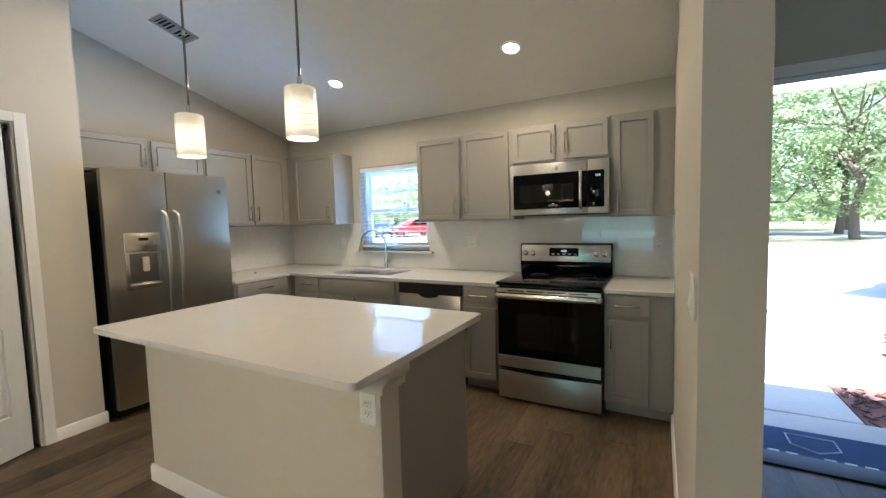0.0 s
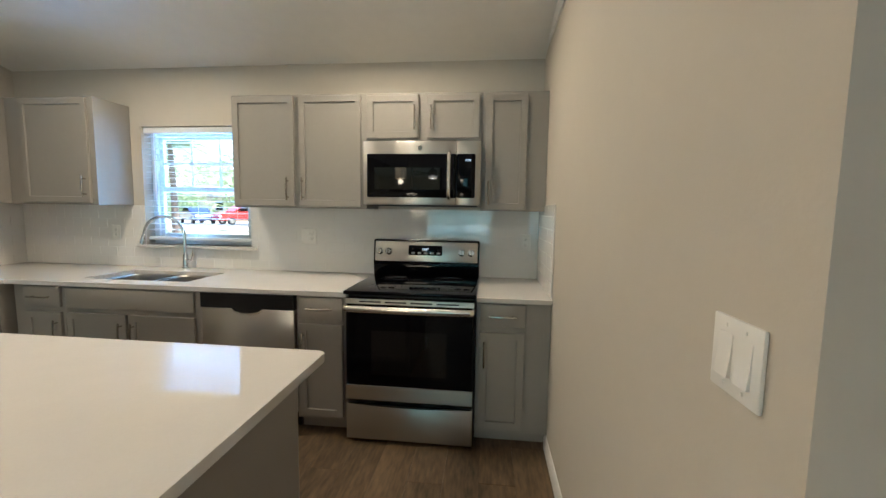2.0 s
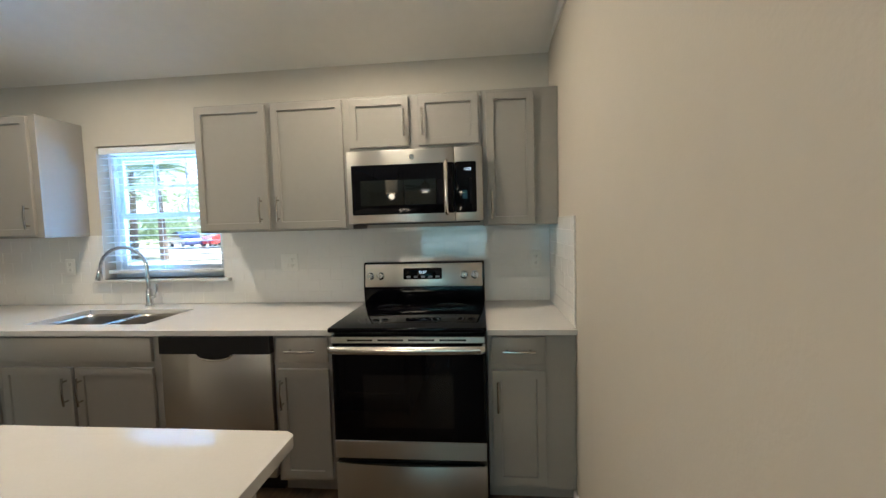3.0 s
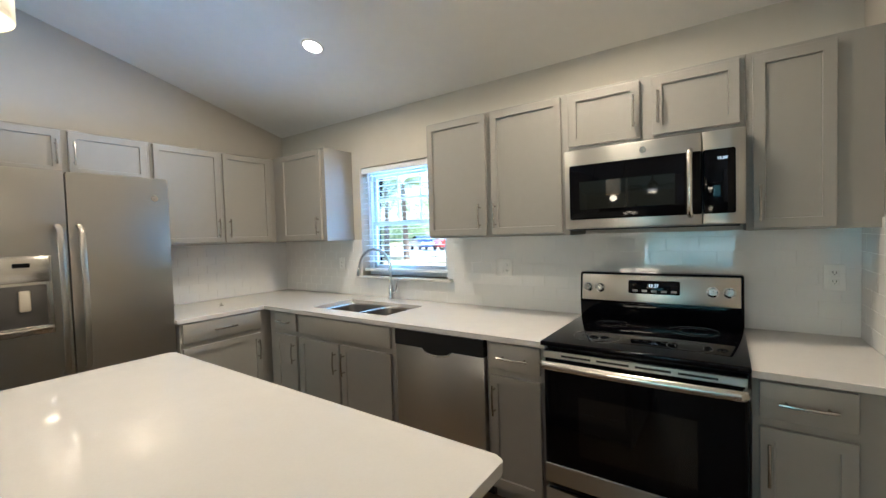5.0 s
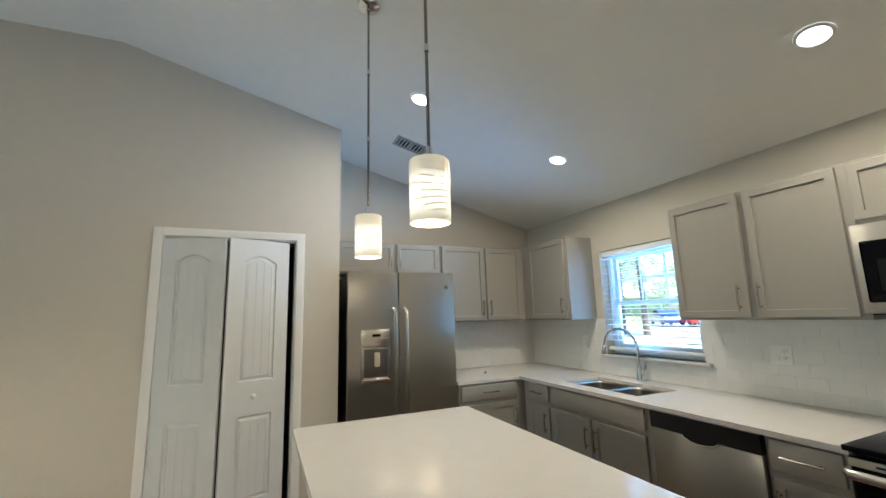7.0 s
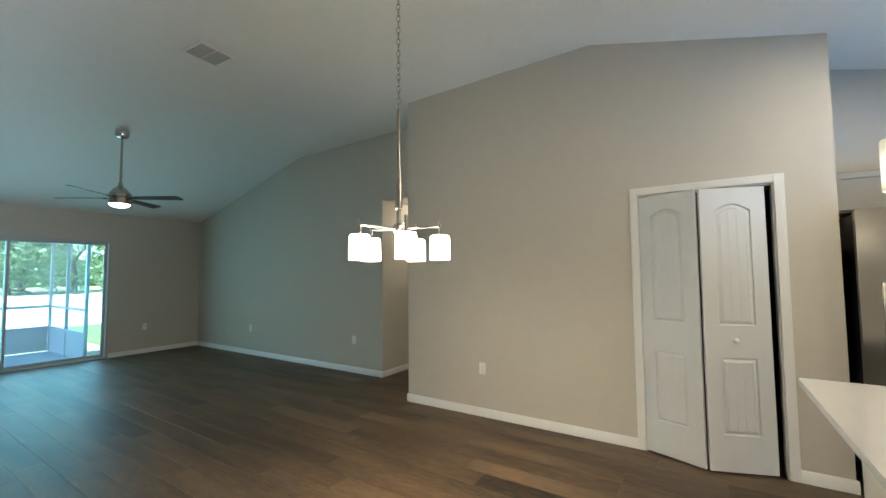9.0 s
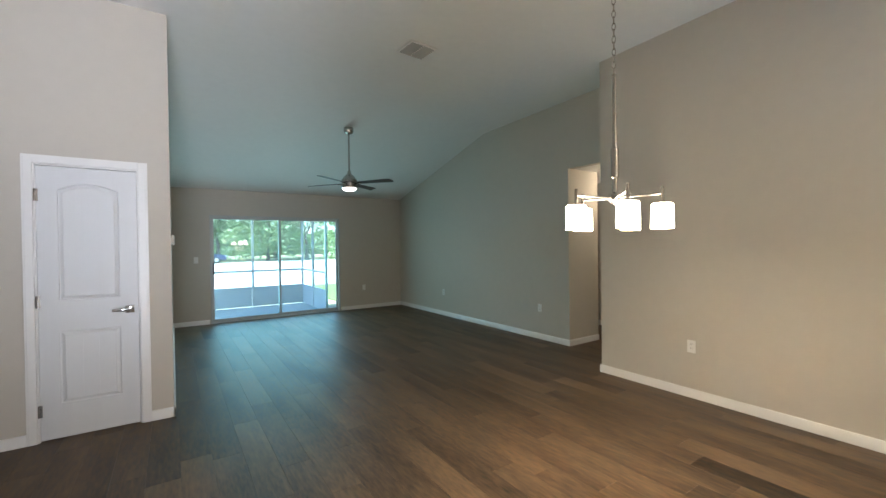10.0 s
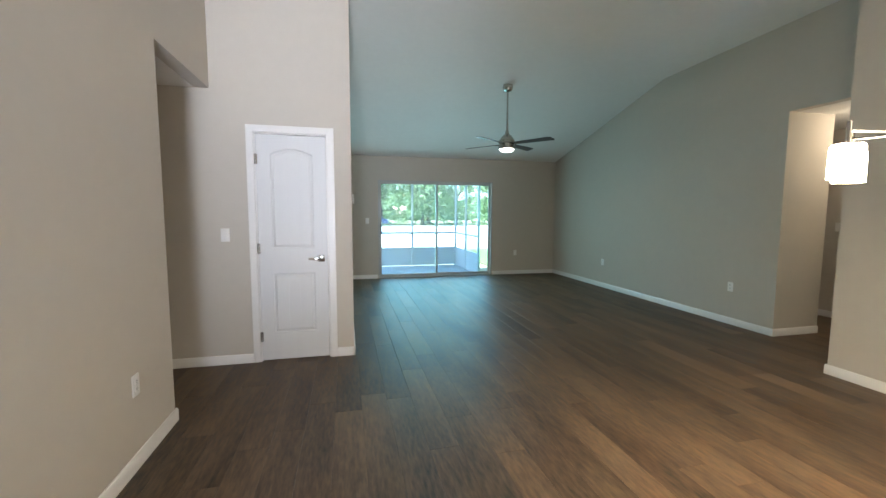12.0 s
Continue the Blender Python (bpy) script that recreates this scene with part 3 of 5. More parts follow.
b = bmesh.new()
prof = [(0, 0), (-0.014, 0), (-0.014, 0.075), (-0.006, 0.09), (0, 0.09)]
prism(b, prof, -0.014, IW + 0.034)
part("baseboard", b, M_TRIM, island, "white baseboard")
b = bmesh.new()
prism(b, [(IW + 0.02 + u, z) for u, z in ((0, 0), (0.014, 0), (0.014, 0.075), (0.006, 0.09), (0, 0.09))], 0, 0.115, "y")
part("baseboard", b, M_TRIM, island, "white baseboard")
for x0, x1 in ((-0.02, 0.015), (IW - 0.01, IW + 0.045)):
    b = bmesh.new()
    prism(b, [(x0, 0.775), (x1, 0.775), (x1, 0.80), (x1 + (0.022 if x0 > 0 else 0), 0.83), (x1 + (0.022 if x0 > 0 else 0), 0.858), (x0 - (0.022 if x0 < 0 else 0), 0.858), (x0 - (0.022 if x0 < 0 else 0), 0.83), (x0, 0.80)], -0.018, 0.125, "y")
    part("corbel", b, M_WALL, island, "beige moulded bracket under the worktop")
part("skirt_trim", rbox(0.0, IW, -0.008, 0.0, 0.815, 0.858, 0.002, 1), M_WALL, island)
TX0, TX1, TY0, TY1 = -1.69, 0.012, 2.15, 3.16
b = bmesh.new()
r = 0.025
out = []
for cx, cy, a0 in ((TX1 - r, TY1 - r, 0), (TX0 + r, TY1 - r, 90), (TX0 + r, TY0 + r, 180), (TX1 - r, TY0 + r, 270)):
    out += [(cx + r * math.cos(radians(a0 + s * 15)), cy + r * math.sin(radians(a0 + s * 15))) for s in range(7)]
prism(b, out, 0.861, 0.89, "z")
bmesh.ops.bevel(b, geom=[e for e in b.edges if abs(e.verts[0].co.z - e.verts[1].co.z) < 1e-5], offset=0.003, segments=2, affect="EDGES")
solid("island_worktop", b, M_QUARTZ, "large polished white quartz island worktop", "worktop")


# ---- appliances ----
def label_text(name, words, size, m, material, parent, label=""):
    """Flat lettering as a thin mesh."""
    cu = bpy.data.curves.new(name, "FONT")
    cu.body, cu.size, cu.align_x, cu.align_y, cu.extrude = words, size, "CENTER", "CENTER", 0.0004
    tmp = bpy.data.objects.new(name, cu)
    me = bpy.data.meshes.new_from_object(tmp)
    bpy.data.objects.remove(tmp)
    me.materials.append(material)
    ob = new(name, me)
    ob.parent, ob.matrix_basis = parent, m
    if label:
        tagged(ob, label)
    return ob


M_LED = glow("white_led_digits", (0.75, 0.9, 1.0), 0.22)
fr = thing("refrigerator", "stainless steel side-by-side refrigerator with a water dispenser", "refrigerator", pose(-3.22, 2.592, 0, 0, 0, 90))
FW, FD = 0.925, 0.665
part("body", rbox(0.006, FW - 0.006, -0.59, 0, 0.03, 1.785, 0.006, 2), M_BLACK, fr, "black cabinet body")
b = bmesh.new()
box(b, 0.03, FW - 0.03, -0.57, -0.05, 0.001, 0.1)
part("kick_grille", b, M_BLACK, fr)
SPL = 0.418


def fridge_door(x0, x1, hole=None):
    b = bmesh.new()
    n = 10
    prof = [(x0, -0.598)] + [(x0 + (x1 - x0) * i / n, -0.648 - 0.017 * math.sin(math.pi * i / n)) for i in range(n + 1)] + [(x1, -0.598)]
    prism(b, prof, 0.075, 1.808, "z")
    bmesh.ops.bevel(b, geom=[e for e in b.edges if abs(e.verts[0].co.z - e.verts[1].co.z) < 1e-5 and e.verts[0].co.y < -0.6], offset=0.008, segments=2, affect="EDGES")
    return b


dl = part("freezer_door", fridge_door(0.003, SPL - 0.004), M_STEELF, fr, "stainless steel freezer door")
dr = part("fridge_door", fridge_door(SPL + 0.004, FW - 0.003), M_STEELF, fr, "stainless steel refrigerator door")
for d, x in ((dl, SPL - 0.045), (dr, SPL + 0.045)):
    b = bmesh.new()
    pts = [(x, -0.66, 0.70), (x, -0.70, 0.72)] + [(x, -0.715 - 0.012 * math.sin(math.pi * i / 8), 0.74 + 0.73 * i / 8) for i in range(9)] + [(x, -0.70, 1.49), (x, -0.66, 1.51)]
    tube(b, pts, 0.0105, 10)
    bmesh.ops.scale(b, vec=(1.35, 1, 1), space=Matrix.Translation((-x, 0, 0)), verts=b.verts[:])
    part("handle", b, M_STEELF, d, "long curved steel handle")
disp = part("water_dispenser", rbox(0.10, 0.34, -0.674, -0.655, 0.935, 1.35, 0.006, 2), M_STEEL, dl, "grey water and ice dispenser")
part("control_panel", rbox(0.108, 0.332, -0.680, -0.672, 1.213, 1.344, 0.005, 2), M_STEEL, fr, "silver dispenser control panel")
part("display", rbox(0.19, 0.255, -0.6825, -0.679, 1.291, 1.313, 0.002, 1), M_BGLASS, fr, "small black display")
part("dispenser_recess", rbox(0.125, 0.315, -0.677, -0.668, 0.981, 1.199, 0.006, 2), mat("dim_recess_plastic", (0.055, 0.05, 0.045), 0.5), fr, "dark dispenser recess")
part("dispenser_paddle", rbox(0.205, 0.25, -0.688, -0.675, 1.063, 1.172, 0.01, 2), mat("cream_paddle", (0.5, 0.44, 0.34), 0.4), fr, "pale dispenser paddle")
part("drip_tray", rbox(0.11, 0.33, -0.70, -0.668, 0.958, 0.976, 0.006, 2), M_STEEL, fr, "silver drip tray")
part("badge", cyl(bmesh.new(), (0.84, -0.655, 1.68), (0.84, -0.664, 1.68), 0.019, seg=24), M_NICKEL, fr, "round badge")
for x in (0.05, FW - 0.05):
    part("hinge_cover", rbox(x - 0.03, x + 0.03, -0.62, -0.52, 1.786, 1.805, 0.004, 2), M_BLACK, fr)

cook = thing("electric_range", "stainless steel and black glass-top electric range", "range", pose(-0.264, 4.80, 0))
RW = 0.754
part("body", rbox(0.004, RW - 0.004, -0.665, 0, 0.02, 0.885, 0.003, 1), M_BLACK, cook, "black range body")
part("cooktop", rbox(0, RW, -0.735, -0.06, 0.886, 0.908, 0.006, 3), M_BGLASS, cook, "black ceramic glass cooktop")
M_RING = mat("grey_burner_print", (0.045, 0.045, 0.05), 0.12, vary=0.05)
for x, y, r in ((0.2, -0.55, 0.10), (0.56, -0.55, 0.08), (0.2, -0.25, 0.08), (0.56, -0.25, 0.10)):
    b = bmesh.new()
    for rr in (r, r * 0.62):
        lathe(b, [(rr - 0.002, 0.0), (rr - 0.002, 0.0006), (rr + 0.002, 0.0006), (rr + 0.002, 0.0)], (x, y, 0.908), 40)
    part("burner_ring", b, M_RING, cook, "grey printed burner ring")
b = bmesh.new()
prism(b, [(-0.10, 0.90), (-0.112, 1.0), (-0.092, 1.157), (-0.02, 1.157), (-0.02, 0.90)], 0, RW)
bmesh.ops.bevel(b, geom=b.edges[:], offset=0.005, segments=2, affect="EDGES")
part("backguard", b, M_BGLASS, cook, "glossy black backguard")
tilt = math.degrees(math.atan2(0.020, 0.157))
cp = part("control_panel", rbox(0.012, RW - 0.012, -0.006, 0.001, 0.0, 0.142, 0.004, 2), M_STEELV, cook, "stainless control panel", pose(0, -0.112, 1.005, -tilt))
part("display", rbox(0.255, 0.495, -0.009, -0.004, 0.045, 0.115, 0.008, 2), M_BGLASS, cp, "black display")
label_text("clock", "12:27", 0.022, pose(0.375, -0.0105, 0.088, 90), M_LED, cp, "lit clock digits")
for i in range(5):
    part("button", rbox(0.275 + 0.045 * i, 0.30 + 0.045 * i, -0.0105, -0.008, 0.055, 0.066, 0.001, 1), M_GREYPL, cp)
for x in (0.047, 0.112, 0.632, 0.698):
    b = bmesh.new()
    lathe(b, [(0.0, 0.028), (0.017, 0.028), (0.020, 0.024), (0.021, 0.008), (0.026, 0.006), (0.026, 0.0)], m=pose(x, -0.006, 0.07, 90), seg=24)
    k = part("knob", b, M_CHROME, cp, "chrome control knob")
    part("pointer", rbox(x - 0.004, x + 0.004, -0.038, -0.03, 0.052, 0.088, 0.002, 1), M_STEEL, k)
od = part("oven_door", rbox(0.008, RW - 0.008, -0.715, -0.667, 0.262, 0.868, 0.006, 2), M_BGLASS, cook, "black glass oven door")
part("door_glass", rbox(0.016, RW - 0.016, -0.7195, -0.714, 0.358, 0.785, 0.002, 1), M_BGLASS, od, "black oven glass")
part("window", rbox(0.16, RW - 0.16, -0.7205, -0.7195, 0.42, 0.68, 0.0004, 1), mat("dim_oven_window", (0.008, 0.007, 0.006), 0.03, spec=0.35, rvary=0), od, "darker oven window")
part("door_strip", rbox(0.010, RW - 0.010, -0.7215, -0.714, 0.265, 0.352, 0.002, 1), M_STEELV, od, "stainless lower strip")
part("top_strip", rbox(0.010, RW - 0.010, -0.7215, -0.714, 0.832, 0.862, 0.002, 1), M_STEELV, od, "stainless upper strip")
for i in range(4):
    x0 = 0.09 + 0.148 * i
    part("vent_slot", rbox(x0, x0 + 0.125, -0.7225, -0.72, 0.842, 0.851, 0.0008, 1), M_BLACK, od, "dark oven vent slot")
b = bmesh.new()
tube(b, [(0.012, -0.715, 0.815), (0.02, -0.765, 0.815)] + [(0.03 + (RW - 0.06) * i / 10, -0.772 - 0.010 * math.sin(math.pi * i / 10), 0.815) for i in range(11)] + [(RW - 0.02, -0.765, 0.815), (RW - 0.012, -0.715, 0.815)], 0.014, 12)
bmesh.ops.scale(b, vec=(1, 1, 1.3), space=Matrix.Translation((0, 0, -0.815)), verts=b.verts[:])
part("handle", b, M_STEEL, od, "stainless bar handle")
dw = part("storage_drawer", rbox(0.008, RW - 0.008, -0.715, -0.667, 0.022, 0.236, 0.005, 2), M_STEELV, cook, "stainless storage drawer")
b = bmesh.new()
prism(b, [(0.02, 0.237), (RW - 0.02, 0.237)] + [(RW - 0.02 - (RW - 0.04) * i / 12, 0.237 - 0.012 * math.sin(math.pi * i / 12)) for i in range(1, 12)], -0.7165, -0.70, "y")
part("finger_groove", b, M_BLACK, dw)
for x in (0.05, RW - 0.05):
    part("foot", cyl(bmesh.new(), (x, -0.6, 0), (x, -0.6, 0.022), 0.016, seg=14), M_BLACK, cook)

mw = thing("microwave_oven", "stainless steel over-the-range microwave with black glass", "microwave", pose(-0.266, Y_N, 1.393))
MW_W, MW_H = 0.756, 0.41
part("body", rbox(0, MW_W, -0.345, 0, 0.006, MW_H, 0.004, 1), M_GREYPL, mw, "grey metal casing")
part("vent_grille", rbox(0.02, MW_W - 0.02, -0.36, -0.05, 0.0, 0.006, 0.001, 1), M_BLACK, mw, "black underside vent")
md = part("door", rbox(0, 0.602, -0.38, -0.346, 0.008, MW_H, 0.006, 2), M_STEELV, mw, "stainless door frame")
part("door_glass", rbox(0.027, 0.601, -0.384, -0.379, 0.055, 0.33, 0.008, 2), M_BGLASS, md, "black glass")
part("window", rbox(0.075, 0.50, -0.3846, -0.3838, 0.105, 0.245, 0.0003, 1), mat("mesh_window", (0.010, 0.011, 0.010), 0.03, spec=0.45, rvary=0), md, "meshed viewing window")
b = bmesh.new()
tube(b, [(0.558, -0.38, 0.05), (0.558, -0.41, 0.062)] + [(0.558, -0.418 - 0.008 * math.sin(math.pi * i / 6), 0.075 + 0.24 * i / 6) for i in range(7)] + [(0.558, -0.41, 0.328), (0.558, -0.38, 0.338)], 0.012, 12)
part("handle", b, M_STEEL, md, "curved steel handle")
mc = part("control_panel", rbox(0.604, MW_W, -0.38, -0.346, 0.008, MW_H, 0.006, 2), M_STEELV, mw, "stainless control side")
part("keypad", rbox(0.606, 0.722, -0.384, -0.379, 0.055, 0.33, 0.008, 2), M_BGLASS, mc, "black touch keypad")
label_text("clock", "12:28", 0.017, pose(0.675, -0.3848, 0.29, 90), M_LED, mc, "lit clock digits")
part("badge", cyl(bmesh.new(), (0.37, -0.378, 0.368), (0.37, -0.383, 0.368), 0.015, seg=24), M_NICKEL, md, "round badge")

dish = thing("dishwasher", "stainless steel dishwasher with a black control strip", "dishwasher", pose(-1.186, Y_N, 0))
DWW = 0.60
part("body", rbox(0.004, DWW - 0.004, -0.66, -0.02, 0.1, 0.85, 0.002, 1), M_BLACK, dish)
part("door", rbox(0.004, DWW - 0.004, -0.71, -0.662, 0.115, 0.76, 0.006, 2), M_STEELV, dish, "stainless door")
b = bmesh.new()
arc = [(0.205 + 0.19 * i / 12, 0.762 - 0.028 * math.sin(math.pi * i / 12) ** 0.5) for i in range(13)]
prism(b, [(0.004, 0.852), (0.004, 0.762)] + arc + [(DWW - 0.004, 0.762), (DWW - 0.004, 0.852)], -0.716, -0.662, "y")
part("control_strip", b, M_BLACK, dish, "black control strip with a hand grip")
b = bmesh.new()
tube(b, [(x, -0.712, z - 0.004) for x, z in arc], 0.005, 8)
part("grip_lip", b, M_STEEL, dish, "bright lip of the hand grip")
b = bmesh.new()
box(b, 0.01, DWW - 0.01, -0.62, -0.05, 0.001, 0.1)
part("toe_kick", b, M_BLACK, dish)

# ---- kitchen window ----
win = tagged(new("window_1"), "white single-hung kitchen window with a grid", "window", "", "structure")
win.matrix_basis = pose(WX0, Y_N, WZ0)
WW, WH = WX1 - WX0, WZ1 - WZ0
b = bmesh.new()
for a in ((0, 0.045, 0.0, WH), (WW - 0.045, WW, 0.0, WH), (0.045, WW - 0.045, 0.0, 0.045), (0.045, WW - 0.045, WH - 0.045, WH)):
    rbox(a[0], a[1], 0.085, 0.15, a[2], a[3], 0.004, 1, b)
part("window_frame", b, M_VINYL, win)
for nm, z0, z1, y in (("lower_sash", 0.045, 0.46, 0.095), ("upper_sash", 0.42, WH - 0.045, 0.115)):
    b = bmesh.new()
    for a in ((0.045, 0.085, z0, z1), (WW - 0.085, WW - 0.045, z0, z1), (0.085, WW - 0.085, z0, z0 + 0.04), (0.085, WW - 0.085, z1 - 0.04, z1)):
        rbox(a[0], a[1], y, y + 0.03, a[2], a[3], 0.003, 1, b)
    s = part(nm, b, M_VINYL, win)
    b = bmesh.new()
    box(b, 0.085, WW - 0.085, y + 0.012, y + 0.018, z0 + 0.04, z1 - 0.04)
    p = part("pane", b, M_GLASS, s, "clear glass pane")
    p.visible_shadow = False
    if nm == "upper_sash":
        for x in (0.085 + (WW - 0.17) / 3, 0.085 + (WW - 0.17) * 2 / 3):
            b = bmesh.new()
            box(b, x - 0.009, x + 0.009, y + 0.008, y + 0.011, z0 + 0.04, z1 - 0.04)
            part("glazing_bar", b, M_VINYL, s)
        b = bmesh.new()
        box(b, 0.085, WW - 0.085, y + 0.0075, y + 0.0105, (z0 + z1) / 2 - 0.009, (z0 + z1) / 2 + 0.009)
        part("glazing_bar", b, M_VINYL, s)
part("window_sill", rbox(-0.05, WW + 0.05, -0.045, 0.085, -0.022, 0.0, 0.004, 2), M_QUARTZ, win, "white stone sill")
blind = thing("window_blind", "white faux-wood slatted blind, lowered with slats open", "blind", pose(WX0, Y_N + 0.04, WZ0))
part("head_rail", rbox(0.006, WW - 0.006, -0.028, 0.028, WH - 0.05, WH - 0.003, 0.003, 1), M_SLAT, blind)
slat = mesh_of("slat", rbox(0.01, WW - 0.01, -0.025, 0.025, -0.0014, 0.0014, 0.001, 1), M_SLAT)
for i in range(17):
    s = new("slat", slat)
    s.parent, s.matrix_basis = blind, pose(0, 0, WH - 0.075 - 0.0455 * i, 4)
part("bottom_rail", rbox(0.01, WW - 0.01, -0.026, 0.026, 0.035, 0.06, 0.004, 2), M_SLAT, blind)
for x in (0.12, WW / 2, WW - 0.12):
    part("ladder_cord", cyl(bmesh.new(), (x, -0.026, 0.05), (x, -0.026, WH - 0.05), 0.0012, seg=6), M_SLAT, blind)
part("tilt_wand", cyl(bmesh.new(), (0.10, -0.035, 0.32), (0.10, -0.035, WH - 0.05), 0.004, seg=8), M_SLAT, blind)


# ---- wall plates ----
def plate(name, label, m, gangs=1, kind="outlet"):
    """A wall plate in the plane y = 0, facing -y."""
    w = 0.072 + 0.046 * (gangs - 1)
    t = thing(name, label, "switch" if kind == "switch" else "outlet", m)
    part("cover", rbox(-w / 2, w / 2, -0.007, 0, -0.058, 0.058, 0.003, 2), M_PLASTIC, t)
    for g in range(gangs):
        x = (g - (gangs - 1) / 2) * 0.046
        k = "outlet" if kind == "mixed" and g == 1 else "switch" if kind == "mixed" else kind
        if k == "switch":
            b = bmesh.new()
            prism(b, [(-0.007, -0.033), (-0.013, -0.033), (-0.009, 0.0), (-0.0075, 0.033), (-0.007, 0.033)], x - 0.0165, x + 0.0165)
            part("rocker", b, M_PLASTIC, t)
        else:
            for z in (-0.02, 0.02):
                o = part("receptacle", rbox(x - 0.017, x + 0.017, -0.0095, -0.006, z - 0.0135, z + 0.0135, 0.004, 2), M_PLASTIC, t)
                b = bmesh.new()
                for dx in (-0.006, 0.006):
                    box(b, x + dx - 0.0012, x + dx + 0.0012, -0.0099, -0.009, z - 0.001, z + 0.008)
                cyl(b, (x, -0.0099, z - 0.007), (x, -0.009, z - 0.007), 0.0022, seg=8)
                part("slot", b, M_DARK, o)
        for z in (-0.044, 0.044):
            part("screw", cyl(bmesh.new(), (x, -0.0085, z), (x, -0.0065, z), 0.003, seg=10), M_PLASTIC, t)
    return t


plate("light_switch", "white double rocker switch on the wing wall", pose(0.91, 2.498, 1.16, 0, 0, -90), 2, "switch")
plate("wall_outlet", "white double plate with switch and socket on the backsplash", pose(-0.806, Y_N - 0.012, 1.158), 2, "mixed")
plate("wall_outlet", "white socket on the backsplash beside the cooker", pose(0.816, Y_N - 0.012, 1.148))
plate("wall_outlet", "white socket on the backsplash near the corner", pose(-2.42, Y_N - 0.012, 1.155))
plate("wall_outlet", "white socket on the island's beige wall", pose(-0.093, 2.345, 0.709))
plate("wall_outlet", "white socket on the dining wall", pose(X_P, -0.125, 0.47, 0, 0, 90))
for y in (-2.54, -5.12):
    plate("wall_outlet", "white socket low on the living room wall", pose(X_G, y, 0.465, 0, 0, 90))
plate("wall_outlet", "white socket beside the sliding doors", pose(-2.34, Y_S, 0.48, 0, 0, 180))
plate("light_switch", "white rocker switch beside the sliding doors", pose(0.92, Y_S, 1.196, 0, 0, 180), 1, "switch")
plate("light_switch", "white rocker switch beside the closet door", pose(2.373, -2.44, 1.165, 0, 0, 180), 1, "switch")
plate("wall_outlet", "white socket low on the foyer wall", pose(X_E, -0.955, 0.445, 0, 0, -90))
plate("light_switch", "white rocker switch at the corridor's end", pose(-4.9, -2.48, 1.2, 0, 0, 90), 1, "switch")
thermo = thing("thermostat", "small white wall thermostat", "thermostat", pose(X_C, -2.75, 1.5, 0, 0, -90))
part("case", rbox(-0.06, 0.06, -0.026, 0, -0.045, 0.045, 0.005, 2), M_PLASTIC, thermo)
part("display", rbox(-0.03, 0.03, -0.0275, -0.025, -0.01, 0.03, 0.001, 1), M_GREYPL, thermo)


# ---- panelled doors ----
def arch_outline(x0, x1, z0, z1, rise):
    n = 12
    top = [(x1 + (x0 - x1) * i / n, z1 - rise + rise * math.sin(math.pi * i / n)) for i in range(n + 1)] if rise else [(x1, z1), (x0, z1)]
    return [(x0, z0), (x1, z0)] + top


def ring_panel(b, outline, y):
    """A sunk moulding ring and raised field cut into a door face at y, facing -y."""
    cx = sum(p[0] for p in outline) / len(outline)
    cz = (min(p[1] for p in outline) + max(p[1] for p in outline)) / 2
    hw, hh = max(abs(p[0] - cx) for p in outline), max(abs(p[1] - cz) for p in outline)
    loops = []
    for inset, dy in ((0.0, 0.0), (0.003, 0.009), (0.010, 0.011), (0.031, 0.002), (0.033, 0.004)):
        sx, sz = 1 - inset / hw, 1 - inset / hh
        loops.append([b.verts.new((cx + (x - cx) * sx, y + dy, cz + (z - cz) * sz)) for x, z in outline])
    n = len(outline)
    for p, q in zip(loops, loops[1:]):
        for i in range(n):
            b.faces.new((p[i], p[(i + 1) % n], q[(i + 1) % n], q[i]))
    b.faces.new(loops[-1])
    return loops[-1]


def door_face(b, w, h, t, panels, boards=3):
    """The front of a moulded door: stiles and rails round sunk panels, whose fields are grooved like boards. Panels: x0, x1, z0, z1, rise."""
    d = 0.012
    box(b, 0, w, -t + d, 0, 0, h)
    x0, x1 = panels[0][0], panels[0][1]
    box(b, 0, x0, -t, -t + d, 0, h), box(b, x1, w, -t, -t + d, 0, h)
    low = [(x0, 0), (x1, 0)]
    for *_, z0, z1, rise in panels:
        prism(b, low + [(x1, z0), (x0, z0)], -t, -t + d, "y")
        out = arch_outline(x0, x1, z0, z1, rise)
        low = out[2:][::-1]
        ring_panel(b, out, -t)
        i = 0.036
        n = 6
        for k in range(boards):
            a = x0 + i + (x1 - x0 - 2 * i) * k / boards + 0.002
            c = x0 + i + (x1 - x0 - 2 * i) * (k + 1) / boards - 0.002
            top = []
            for j in range(n + 1):
                x = c + (a - c) * j / n
                top.append((x, z1 - i - rise + rise * math.sin(math.pi * (x - x0) / (x1 - x0))))
            prism(b, [(a, z0 + i), (c, z0 + i)] + top, -t + 0.0018, -t + 0.005, "y")
    prism(b, low + [(x1, h), (x0, h)], -t, -t + d, "y")
    return b


def leaf(w, h, t, stile, mid=(0.392, 0.507)):
    """A moulded two-panel door leaf with an arched upper panel; front on y = -t."""
    return door_face(bmesh.new(), w, h, t, [(stile, w - stile, 0.125 * h, mid[0] * h, 0), (stile, w - stile, mid[1] * h, 0.942 * h, 0.05)])


